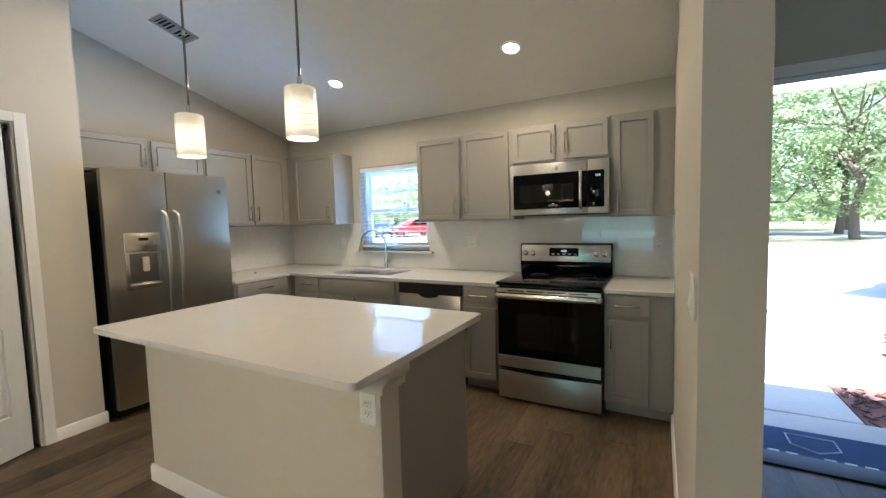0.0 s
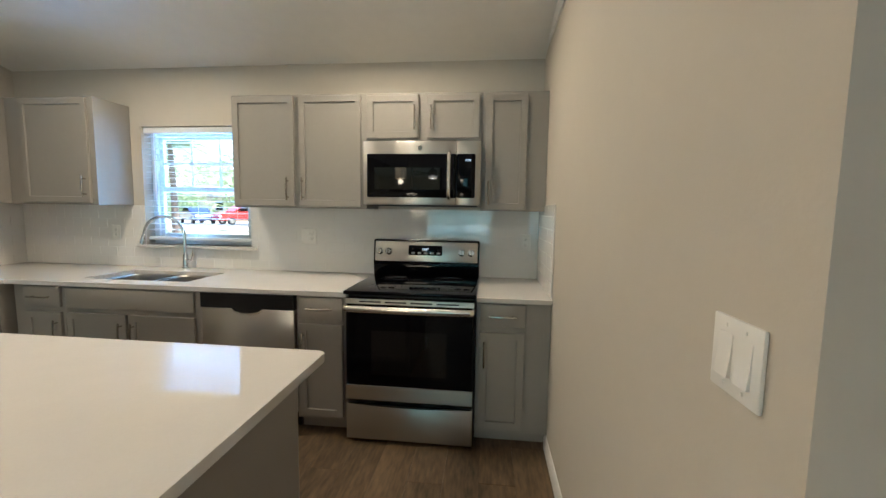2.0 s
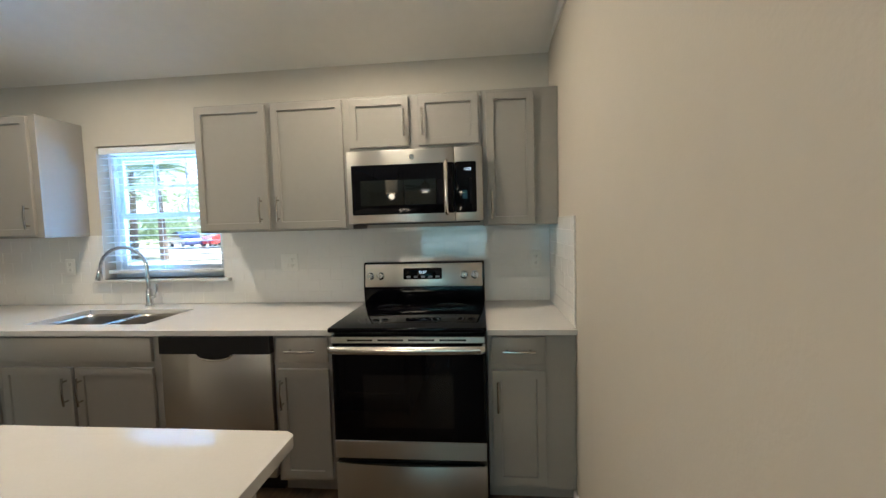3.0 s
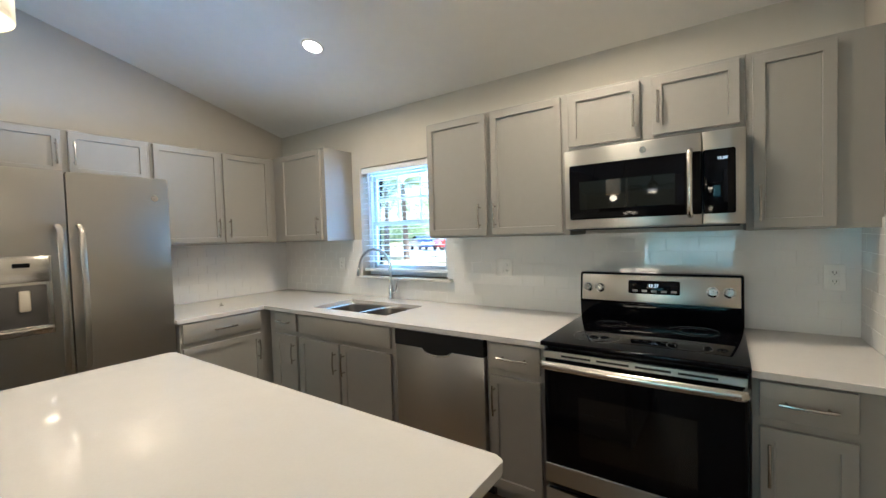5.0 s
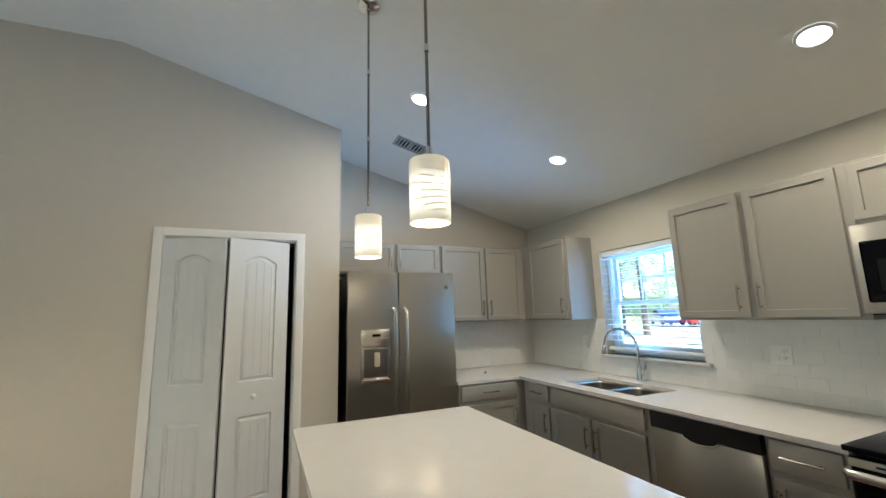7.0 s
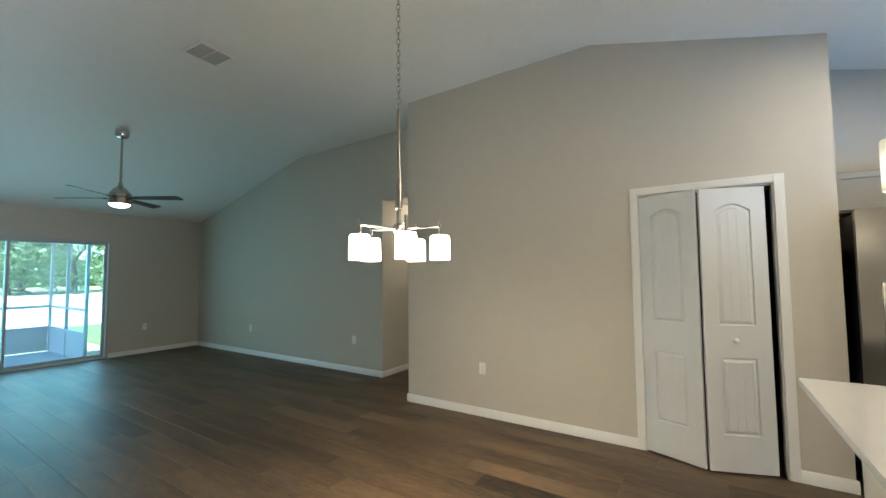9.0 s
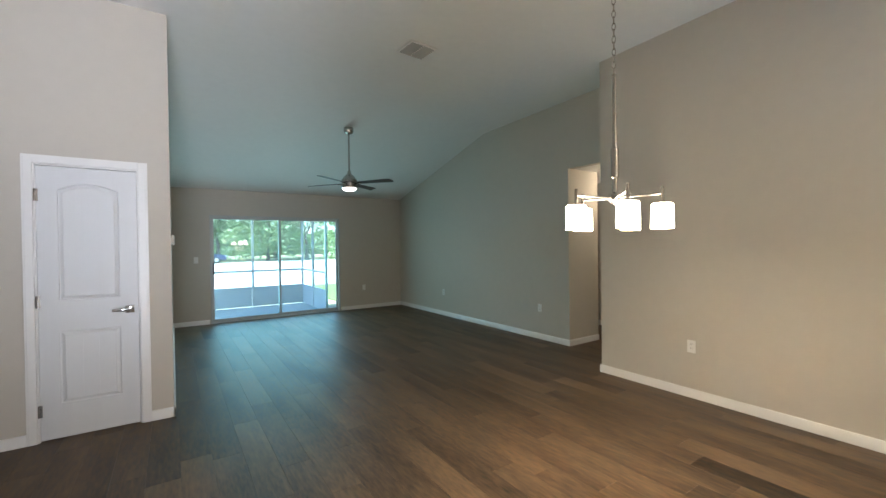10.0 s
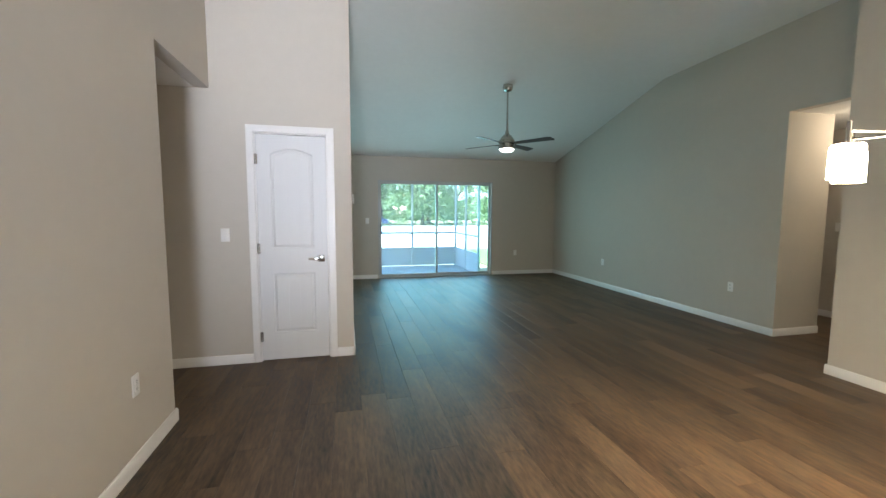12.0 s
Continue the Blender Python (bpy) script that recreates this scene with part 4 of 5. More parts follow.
d1 = tagged(new("door_1"), "white two-panel closet door, shut, with a chrome lever", "door", "", "structure")
d1.matrix_basis = pose(CX1 - 0.015, -2.455, 0.012, 0, 0, 180)
LW = CX1 - CX0 - 0.03
part("door_leaf", leaf(LW, 2.035, 0.035, 0.115), M_DOOR, d1, m=pose(0, 0.02, 0))
lv = part("lever_handle", rbox(LW - 0.085, LW - 0.025, -0.027, -0.0155, 0.90, 0.96, 0.003, 2), M_CHROME, d1, "square chrome lever handle")
b = cyl(bmesh.new(), (LW - 0.055, -0.02, 0.93), (LW - 0.055, -0.065, 0.93), 0.010, seg=14)
rbox(LW - 0.165, LW - 0.045, -0.068, -0.055, 0.919, 0.941, 0.004, 2, b)
part("lever", b, M_CHROME, lv)
for z in (0.22, 1.03, 1.82):
    b = cyl(bmesh.new(), (-0.006, -0.022, z - 0.045), (-0.006, -0.022, z + 0.045), 0.006, seg=10)
    box(b, -0.012, 0.012, -0.0175, -0.0155, z - 0.045, z + 0.045)
    part("hinge", b, M_NICKEL, d1, "brushed nickel hinge")

pf = thing("bifold_door", "white two-panel bifold pantry doors, folded partly open", "door", pose(X_P - 0.045, DY0 + 0.014, 0.015, 0, 0, 0))
BW, OUT = 0.426, 0.15
ang = math.degrees(math.asin(OUT / BW))
run = math.sqrt(BW * BW - OUT * OUT)
l1 = part("left_leaf", leaf(BW - 0.004, 2.012, 0.03, 0.095), M_DOOR, pf, m=pose(0.03, 0, 0, 0, 0, 90 - ang))
l2 = part("right_leaf", leaf(BW - 0.004, 2.012, 0.03, 0.095), M_DOOR, pf, m=pose(0.03 + OUT, run + 0.004, 0, 0, 0, 90 + ang))
part("knob", lathe(bmesh.new(), [(0.0, 0.032), (0.012, 0.031), (0.017, 0.024), (0.014, 0.014), (0.008, 0.008), (0.012, 0.0)], m=pose(BW / 2 - 0.02, -0.03, 0.915, 90), seg=20), M_PLASTIC, l2, "round white knob")
for z in (0.2, 1.0, 1.8):
    part("hinge", cyl(bmesh.new(), (BW - 0.004, -0.002, z), (BW - 0.004, -0.002, z + 0.07), 0.005, seg=10), M_NICKEL, l1)
struct("pantry_door_track", rbox(X_P - 0.075, X_P - 0.035, DY0 + 0.013, DY1 - 0.013, DZ - 0.037, DZ - 0.013, 0.002, 1), M_DARK, "dark bifold door track", "trim")

d2 = tagged(new("door_2"), "navy blue panelled entry door standing open", "door", "", "structure")
d2.matrix_basis = pose(FX1 - 0.034, 3.975, 0.02, 0, 0, -90)
EW = FX1 - FX0 - 0.07
b = bmesh.new()
box(b, 0, EW, -0.030, 0, 0, 1.99)
for x0, x1 in ((0, 0.12), (EW / 2 - 0.05, EW / 2 + 0.05), (EW - 0.12, EW)):
    box(b, x0, x1, -0.042, -0.030, 0, 1.99)
for x0, x1 in ((0.12, EW / 2 - 0.05), (EW / 2 + 0.05, EW - 0.12)):
    for z0, z1 in ((0, 0.22), (0.80, 0.98), (1.86, 1.99)):
        box(b, x0, x1, -0.042, -0.030, z0, z1)
    ring_panel(b, arch_outline(x0, x1, 0.22, 0.80, 0), -0.042)
    ring_panel(b, arch_outline(x0, x1, 0.98, 1.86, 0.0), -0.042)
part("door_leaf", b, M_NAVY, d2)
b = lathe(bmesh.new(), [(0.0, 0.06), (0.022, 0.058), (0.028, 0.045), (0.02, 0.03), (0.01, 0.022), (0.01, 0.008), (0.03, 0.006), (0.03, 0.0)], m=pose(EW - 0.07, -0.042, 0.95, 90))
part("door_knob", b, M_NICKEL, d2, "brushed nickel knob")
for z in (0.2, 1.0, 1.8):
    part("hinge", cyl(bmesh.new(), (-0.004, -0.002, z), (-0.004, -0.002, z + 0.1), 0.007, seg=10), M_NICKEL, d2)

# ---- sliding glass doors ----
sl = tagged(new("door_3"), "white aluminium sliding glass doors to the screened porch", "door", "", "structure")
sl.matrix_basis = pose(SX0, Y_S, 0)
SW = SX1 - SX0
b = bmesh.new()
for a in ((0, 0.028, 0, SZ), (SW - 0.028, SW, 0, SZ), (0.028, SW - 0.028, SZ - 0.03, SZ), (0.028, SW - 0.028, 0, 0.025)):
    rbox(a[0], a[1], -0.13, 0.012, a[2], a[3], 0.003, 1, b)
part("door_frame", b, M_ALU, sl)
for nm, x0, x1, y in (("fixed_panel", 0.028, SW / 2 + 0.02, -0.085), ("sliding_panel", SW / 2 - 0.02, SW - 0.028, -0.045)):
    b = bmesh.new()
    st = 0.036
    for a in ((x0, x0 + st, 0.025, SZ - 0.03), (x1 - st, x1, 0.025, SZ - 0.03), (x0 + st, x1 - st, 0.025, 0.075), (x0 + st, x1 - st, SZ - 0.07, SZ - 0.03)):
        rbox(a[0], a[1], y - 0.017, y + 0.017, a[2], a[3], 0.003, 1, b)
    s = part(nm, b, M_ALU, sl)
    b = bmesh.new()
    box(b, x0 + st, x1 - st, y - 0.003, y + 0.003, 0.075, SZ - 0.07)
    p = part("pane", b, M_GLASS2, s, "faintly green-tinted glass pane")
    p.visible_shadow = False
    if nm == "sliding_panel":
        part("pull_handle", rbox(x1 - 0.04, x1 - 0.015, y + 0.018, y + 0.045, 0.92, 1.14, 0.005, 2), M_BLACK, s, "dark pull handle")

# ---- ceiling fittings ----
M_DISC = glow("lit_downlight", (1.0, 0.88, 0.70), 3.2)
for x, y in ((-1.745, 4.065), (-0.137, 4.14), (-1.775, 2.93)):
    z = ceil_z(y)
    dlm = pose(x, y, z - 0.001, -math.degrees(math.atan(0.267)))
    t = thing("downlight", "lit white recessed ceiling downlight", "downlight", dlm, "recessed ceiling downlights")
    part("trim_ring", lathe(bmesh.new(), [(0.055, -0.004), (0.058, -0.008), (0.068, -0.006), (0.072, 0.0)], seg=36), M_TRIM, t)
    part("lens", lathe(bmesh.new(), [(0.0, -0.005), (0.055, -0.005), (0.056, -0.002), (0.0, -0.002)], seg=36), M_DISC, t, "glowing lens")
    lamp("downlight_lamp", "AREA", dlm @ pose(0, 0, -0.02), 3.9, WARM, 0.13)


def shade_glass(name, colour, lo, hi, bands):
    """Lit frosted glass; bands: whether etched with swirling lines, the bulb's height and its reach."""
    m = bpy.data.materials.new(name)
    m.use_nodes = True
    n, l = m.node_tree.nodes, m.node_tree.links
    p = n["Principled BSDF"]
    p.inputs["Base Color"].default_value = (*colour, 1)
    p.inputs["Emission Color"].default_value = (*colour, 1)
    p.inputs["Roughness"].default_value = 0.25
    tc, sep, mr = n.new("ShaderNodeTexCoord"), n.new("ShaderNodeSeparateXYZ"), n.new("ShaderNodeMapRange")
    l.new(tc.outputs["Object"], sep.inputs[0])
    mr.interpolation_type = "SMOOTHSTEP"
    # brightest round the bulb, at a height of bands[1], fading over bands[2]
    off, far = n.new("ShaderNodeMath"), n.new("ShaderNodeMath")
    off.operation, far.operation = "SUBTRACT", "ABSOLUTE"
    off.inputs[1].default_value = bands[1]
    l.new(sep.outputs["Z"], off.inputs[0]), l.new(off.outputs[0], far.inputs[0])
    mr.inputs["From Min"].default_value, mr.inputs["From Max"].default_value = bands[2] * 1.5, bands[2] * 0.6
    mr.inputs["To Min"].default_value, mr.inputs["To Max"].default_value = lo, hi
    l.new(far.outputs[0], mr.inputs[0])
    out = mr.outputs[0]
    if bands[0]:
        w = n.new("ShaderNodeTexWave")
        w.bands_direction = "Z"
        w.inputs["Scale"].default_value, w.inputs["Distortion"].default_value = 14, 9.0
        w.inputs["Detail"].default_value, w.inputs["Detail Scale"].default_value = 1.0, 0.35
        l.new(tc.outputs["Object"], w.inputs[0])
        k, mu = n.new("ShaderNodeMapRange"), n.new("ShaderNodeMath")
        k.inputs["From Min"].default_value, k.inputs["From Max"].default_value = 0.02, 0.09
        k.inputs["To Min"].default_value, k.inputs["To Max"].default_value = 0.12, 1.0
        mu.operation = "MULTIPLY"
        gap, seam, both = n.new("ShaderNodeTexNoise"), n.new("ShaderNodeMapRange"), n.new("ShaderNodeMath")
        gap.inputs["Scale"].default_value = 22
        seam.inputs["From Min"].default_value, seam.inputs["From Max"].default_value = 0.5, 0.56
        both.operation = "MAXIMUM"
        l.new(tc.outputs["Object"], gap.inputs[0]), l.new(gap.outputs[0], seam.inputs[0])
        l.new(w.outputs["Fac"], k.inputs[0]), l.new(k.outputs[0], both.inputs[0]), l.new(seam.outputs[0], both.inputs[1])
        l.new(both.outputs[0], mu.inputs[0]), l.new(out, mu.inputs[1])
        out = mu.outputs[0]
    l.new(out, p.inputs["Emission Strength"])
    return m


M_SHADE = shade_glass("etched_cream_glass", (1.0, 0.85, 0.58), 0.075, 0.24, (True, 0.085, 0.056))
M_SHADE2 = shade_glass("frosted_white_glass", (1.0, 0.80, 0.52), 2.5, 9.0, (False, 0.05, 0.08))
PEN = None
for x, y in ((-1.202, 2.428), (-0.455, 2.44)):
    zt = ceil_z(2.46)
    base = pose(x, y, 1.724)
    if PEN:
        copy_thing(PEN, base)
    else:
        PEN = thing("pendant_lamp", "lit cylindrical etched glass pendant lamp above the island", "pendant lamp", base, "pendant lamps above the island")
        h = zt - 1.724
        part("shade", lathe(bmesh.new(), [(0.0585, 0.0), (0.062, 0.0), (0.063, 0.002), (0.063, 0.192), (0.060, 0.199), (0.0, 0.2), (0.0, 0.196), (0.058, 0.194), (0.0585, 0.0)], seg=48), M_SHADE, PEN, "cream etched glass shade")
        part("socket_cap", lathe(bmesh.new(), [(0.0, 0.245), (0.010, 0.245), (0.012, 0.215), (0.018, 0.213), (0.020, 0.201), (0.0, 0.201)]), M_CHROME, PEN)
        for k in range(3):
            z0, z1 = 0.24 + (h - 0.255) * k / 3, 0.24 + (h - 0.255) * (k + 1) / 3
            rod = part("rod", cyl(bmesh.new(), (0, 0, z0), (0, 0, z1 - 0.02), 0.0055, seg=12), M_ROD, PEN, "slim dark chrome rod")
            part("coupling", cyl(bmesh.new(), (0, 0, z1 - 0.025), (0, 0, z1), 0.008, seg=12), M_CHROME, rod)
        part("canopy", lathe(bmesh.new(), [(0.0, -0.03), (0.02, -0.03), (0.055, -0.018), (0.06, 0.02), (0.0, 0.02)], (0, 0, h)), M_CHROME, PEN)
    lamp("pendant_bulb", "POINT", pose(x, y, 1.69), 0.22, WARM, 0.03)

ch = thing("chandelier", "brushed nickel chandelier with five lit drum shades", "chandelier", pose(-0.715, 0.385, -0.024))
part("hub", lathe(bmesh.new(), [(0.0, 1.655), (0.012, 1.66), (0.03, 1.675), (0.034, 1.69), (0.03, 1.715), (0.014, 1.725), (0.014, 1.80), (0.02, 1.805), (0.02, 1.96), (0.012, 1.965), (0.010, 2.35), (0.013, 2.355), (0.0, 2.37)]), M_NICKEL, ch)
a0 = 48
for k in range(5):
    arm = part("arm", tube(bmesh.new(), [(0.02, 0, 1.695), (0.15, 0, 1.70), (0.225, 0, 1.706)], 0.006, 10), M_NICKEL, ch, m=pose(0, 0, 0, 0, 0, a0 + 72 * k))
    part("post", cyl(bmesh.new(), (0.225, 0, 1.655), (0.225, 0, 1.74), 0.009, seg=14), M_NICKEL, arm)
    part("shade", lathe(bmesh.new(), [(0.051, 0.0), (0.054, 0.0), (0.052, 0.120), (0.045, 0.129), (0.0, 0.131), (0.0, 0.127), (0.048, 0.119), (0.051, 0.0)], seg=36), M_SHADE2, arm, "lit frosted white glass shade", pose(0.225, 0, 1.524))
CH_TOP = ceil_z(0.385) + 0.024
links = int((CH_TOP - 2.36 - 0.03) / 0.034)
lk = mesh_of("chain_link", tube(bmesh.new(), [(0.009 * math.cos(a), 0, 0.021 * math.sin(a)) for a in [2 * math.pi * i / 12 for i in range(13)]], 0.0026, 6), M_NICKEL)
for i in range(links):
    o = new("chain_link", lk)
    o.parent, o.matrix_basis = ch, pose(0, 0, 2.375 + 0.034 * i, 0, 0, 90 * (i % 2) + 20)
part("canopy", lathe(bmesh.new(), [(0.0, -0.035), (0.015, -0.034), (0.055, -0.02), (0.062, 0.0), (0.0, 0.0)], (0, 0, CH_TOP)), M_NICKEL, ch)
lamp("chandelier_downlight", "AREA", pose(-0.715, 0.385, 1.49), 4.3, WARM, 0.5)
lamp("chandelier_glow", "POINT", pose(-0.715, 0.385, 1.42), 1.3, WARM, 0.15)

fx, fy = -1.0, -4.28
fan = thing("ceiling_fan", "brushed nickel ceiling fan with four dark blades and a lit lamp", "ceiling fan", pose(fx, fy, 2.28))
zc = ceil_z(fy) - 2.28
part("canopy", lathe(bmesh.new(), [(0.0, -0.10), (0.02, -0.10), (0.06, -0.085), (0.075, -0.05), (0.07, 0.0), (0.0, 0.02)], (0, 0, zc)), M_NICKEL, fan)
part("downrod", cyl(bmesh.new(), (0, 0, 0.27), (0, 0, zc - 0.09), 0.013, seg=16), M_NICKEL, fan)
part("motor", lathe(bmesh.new(), [(0.0, 0.30), (0.022, 0.30), (0.03, 0.25), (0.05, 0.24), (0.085, 0.20), (0.115, 0.16), (0.118, 0.12), (0.10, 0.115), (0.10, 0.10), (0.122, 0.095), (0.122, 0.035), (0.11, 0.03), (0.0, 0.03)], seg=36), M_NICKEL, fan)
part("lamp_lens", lathe(bmesh.new(), [(0.0, -0.012), (0.06, -0.008), (0.098, 0.01), (0.108, 0.03), (0.0, 0.03)], seg=36), glow("lit_fan_lens", (1.0, 0.9, 0.75), 1.4), fan, "lit frosted fan lamp")
for k in range(4):
    b = bmesh.new()
    prism(b, [(0.12, -0.03), (0.2, -0.045), (0.68, -0.066), (0.715, -0.055), (0.735, 0.04), (0.72, 0.062), (0.2, 0.045), (0.12, 0.03)], -0.004, 0.004, "z")
    bl = part("blade", b, M_BLADE, fan, "dark walnut blade", pose(0, 0, 0.108, -11, 0, 36.3 + 90 * k))
    part("blade_iron", rbox(0.085, 0.2, -0.018, 0.018, -0.012, -0.004, 0.002, 1), M_NICKEL, bl)
lamp("fan_lamp", "AREA", pose(fx, fy, 2.25), 0.8, WARM, 0.2)

# added corridor light: no fitting is seen, it brightens the stub wall
corridor_fill = thing("ceiling_light", "unseen flush ceiling light added to brighten the corridor", "ceiling light", pose(-4.1, -1.55, 2.46))
part("rim", lathe(bmesh.new(), [(0.0, 0.0), (0.14, 0.0), (0.15, -0.01), (0.145, -0.03), (0.13, -0.032)], seg=32), M_NICKEL, corridor_fill)
part("dome", lathe(bmesh.new(), [(0.13, -0.03), (0.115, -0.055), (0.07, -0.075), (0.0, -0.082)], seg=32), glow("lit_dome_glass", (1.0, 0.86, 0.64), 1.6), corridor_fill, "lit frosted dome")
lamp("corridor_fill_lamp", "POINT", pose(-4.1, -1.55, 2.34), 3.2, WARM, 0.08)


def vent(name, label, m, w, l, panels, material):
    t = thing(name, label, "vent", m)
    b = bmesh.new()
    fw = 0.025
    for a in ((-w / 2, w / 2, -l / 2, -l / 2 + fw), (-w / 2, w / 2, l / 2 - fw, l / 2), (-w / 2, -w / 2 + fw, -l / 2 + fw, l / 2 - fw), (w / 2 - fw, w / 2, -l / 2 + fw, l / 2 - fw)) + (((-0.008, 0.008, -l / 2 + fw, l / 2 - fw),) if panels == 2 else ((-w / 2 + fw, w / 2 - fw, -0.009, 0.009),)):
        rbox(a[0], a[1], a[2], a[3], -0.012, 0, 0.003, 1, b)
    part("frame", b, material, t)
    b = bmesh.new()
    box(b, -w / 2 + 0.01, w / 2 - 0.01, -l / 2 + 0.01, l / 2 - 0.01, -0.002, -0.0005)
    part("backing", b, M_DARK, t)
    n = int((l - 2 * fw) / 0.028)
    sm = mesh_of("louver", rbox(-w / 2 + fw, w / 2 - fw, -0.011, 0.011, -0.001, 0.001, 0.0005, 1), M_ALU)
    for i in range(n):
        o = new("louver", sm)
        o.parent, o.matrix_basis = t, pose(0, -l / 2 + fw + (i + 0.5) * (l - 2 * fw) / n, -0.009, 35)
    return t


vent("ceiling_vent", "white two-panel air vent in the flat ceiling", pose(-0.81, -1.86, ceil_z(-1.86), 1.07, 0, 4), 0.32, 0.29, 2, M_TRIM)
vent("ceiling_vent", "grey two-panel air vent in the sloping kitchen ceiling", pose(-2.44, 3.09, ceil_z(3.09), -math.degrees(math.atan(0.267)), 0, 0), 0.17, 0.28, 1, M_GREYPL)

# ---- outdoors ----
bm = bmesh.new()
box(bm, -300, 300, -300, 300, -0.4, -0.16)
struct("ground", bm, M_GROUND, "pale sunlit sandy lawn", "ground")
bm = bmesh.new()
box(bm, -300, 300, 31, 40, -0.2, -0.135)
struct("road", bm, M_ROAD, "sunlit pale asphalt street", "road")
bm = bmesh.new()
box(bm, -300, 300, -44, -15, -0.2, -0.14)
struct("road_back", bm, M_CONC, "sunlit pale concrete lot behind the house", "road")
bm = bmesh.new()
box(bm, -40, -2.6, -14.9, -9.3, -0.2, -0.13)
struct("lawn", bm, M_GRASS, "bright green lawn beside the porch", "lawn")
bm = bmesh.new()
for a in ((0.9, 2.25, 4.08, 4.95), (1.0, 2.08, 4.96, 6.9), (1.0, 2.08, 6.91, 8.9), (-6, 9, 8.91, 24)):
    rbox(a[0], a[1], a[2], a[3], -0.3, -0.10, 0.008, 1, bm)
struct("pavement", bm, M_CONC, "pale concrete porch slab, path and driveway", "pavement")

porch = tagged(new("wall_porch"), "rough grey stucco porch wall with a white band", "wall", "", "structure")
b = bmesh.new()
box(b, 2.25, 6.0, 4.08, 4.97, -0.2, 2.75)
part("stucco", b, M_STUCCO, porch)
b = bmesh.new()
box(b, 2.225, 2.249, 4.09, 4.99, 0.28, 0.42), box(b, 2.249, 6.0, 4.971, 4.995, 0.28, 0.42)
part("band", b, M_TRIM, porch, "white painted band")
# overhang out of view, added to shade the mat and slab
bm = bmesh.new()
box(bm, 0.9, 6.0, 4.08, 5.2, 2.45, 2.6)
struct("unseen_porch_soffit", bm, M_TRIM, "unseen white soffit keeping the doorstep in shade", "ceiling")

mt = thing("doormat", "dark blue doormat with pale print on the porch slab", "doormat", pose(1.68, 4.42, -0.10))
part("mat_surface", rbox(-0.43, 0.43, -0.225, 0.225, 0, 0.012, 0.004, 1), M_MAT, mt)
for i in range(8):
    if i != 3:
        part("print_bar", rbox(-0.345 + i * 0.088, -0.29 + i * 0.088, -0.185, -0.115, 0.0121, 0.0135, 0.0005, 1), M_MATP, mt, "pale printed stroke")
b = bmesh.new()
tube(b, [(-0.12, 0.14, 0.0128), (-0.12, 0.0, 0.0128), (0.0, -0.07, 0.0128), (0.12, 0.0, 0.0128), (0.12, 0.14, 0.0128), (-0.12, 0.14, 0.0128)], 0.006, 6)
part("print_outline", b, M_MATP, mt, "pale printed house outline")

rng = random.Random(4)
b = bmesh.new()
box(b, 2.1, 5.5, 4.98, 5.75, -0.2, -0.12)
for i in range(420):
    x, y = rng.uniform(2.12, 3.6), rng.uniform(5.0, 5.73)
    m = pose(x, y, -0.11 + rng.uniform(0, 0.012), rng.uniform(-25, 25), rng.uniform(-25, 25), rng.uniform(0, 180)) @ Matrix.Diagonal((rng.uniform(0.03, 0.07), rng.uniform(0.01, 0.025), 0.006, 1))
    bmesh.ops.create_cube(b, size=1, matrix=m)
tagged(new("mulch_bed", mesh_of("mulch_bed", b, M_MULCH, False)), "red-brown bark mulch in a garden bed", "mulch", "", "stuff")


def leaf_cloud(name, centres, count, size, seed, material, flat=0.5):
    """Many small two-sided leaves scattered in clumps."""
    r = np.random.RandomState(seed)
    c = np.array([(x, y, z) for x, y, z, s in centres])
    s = np.array([q[3] for q in centres])
    k = r.randint(0, len(c), count)
    d = r.normal(size=(count, 3))
    d /= np.linalg.norm(d, axis=1)[:, None]
    p = c[k] + d * (s[k] * r.uniform(0.35, 1.0, count) ** 0.6)[:, None] * np.array((1, 1, 0.75))
    a, u = r.normal(size=(count, 3)), r.normal(size=(count, 3))
    a[:, 2] *= flat
    a /= np.linalg.norm(a, axis=1)[:, None]
    u = np.cross(a, u)
    u /= np.linalg.norm(u, axis=1)[:, None]
    L = (size * r.uniform(0.6, 1.3, count))[:, None]
    v = np.stack([p - a * L, p + u * L * 0.42, p + a * L, p - u * L * 0.42], 1).reshape(-1, 3)
    me = bpy.data.meshes.new(name)
    me.from_pydata(v.tolist(), [], (np.arange(count * 4).reshape(-1, 4)).tolist())
    me.materials.append(material)
    return me


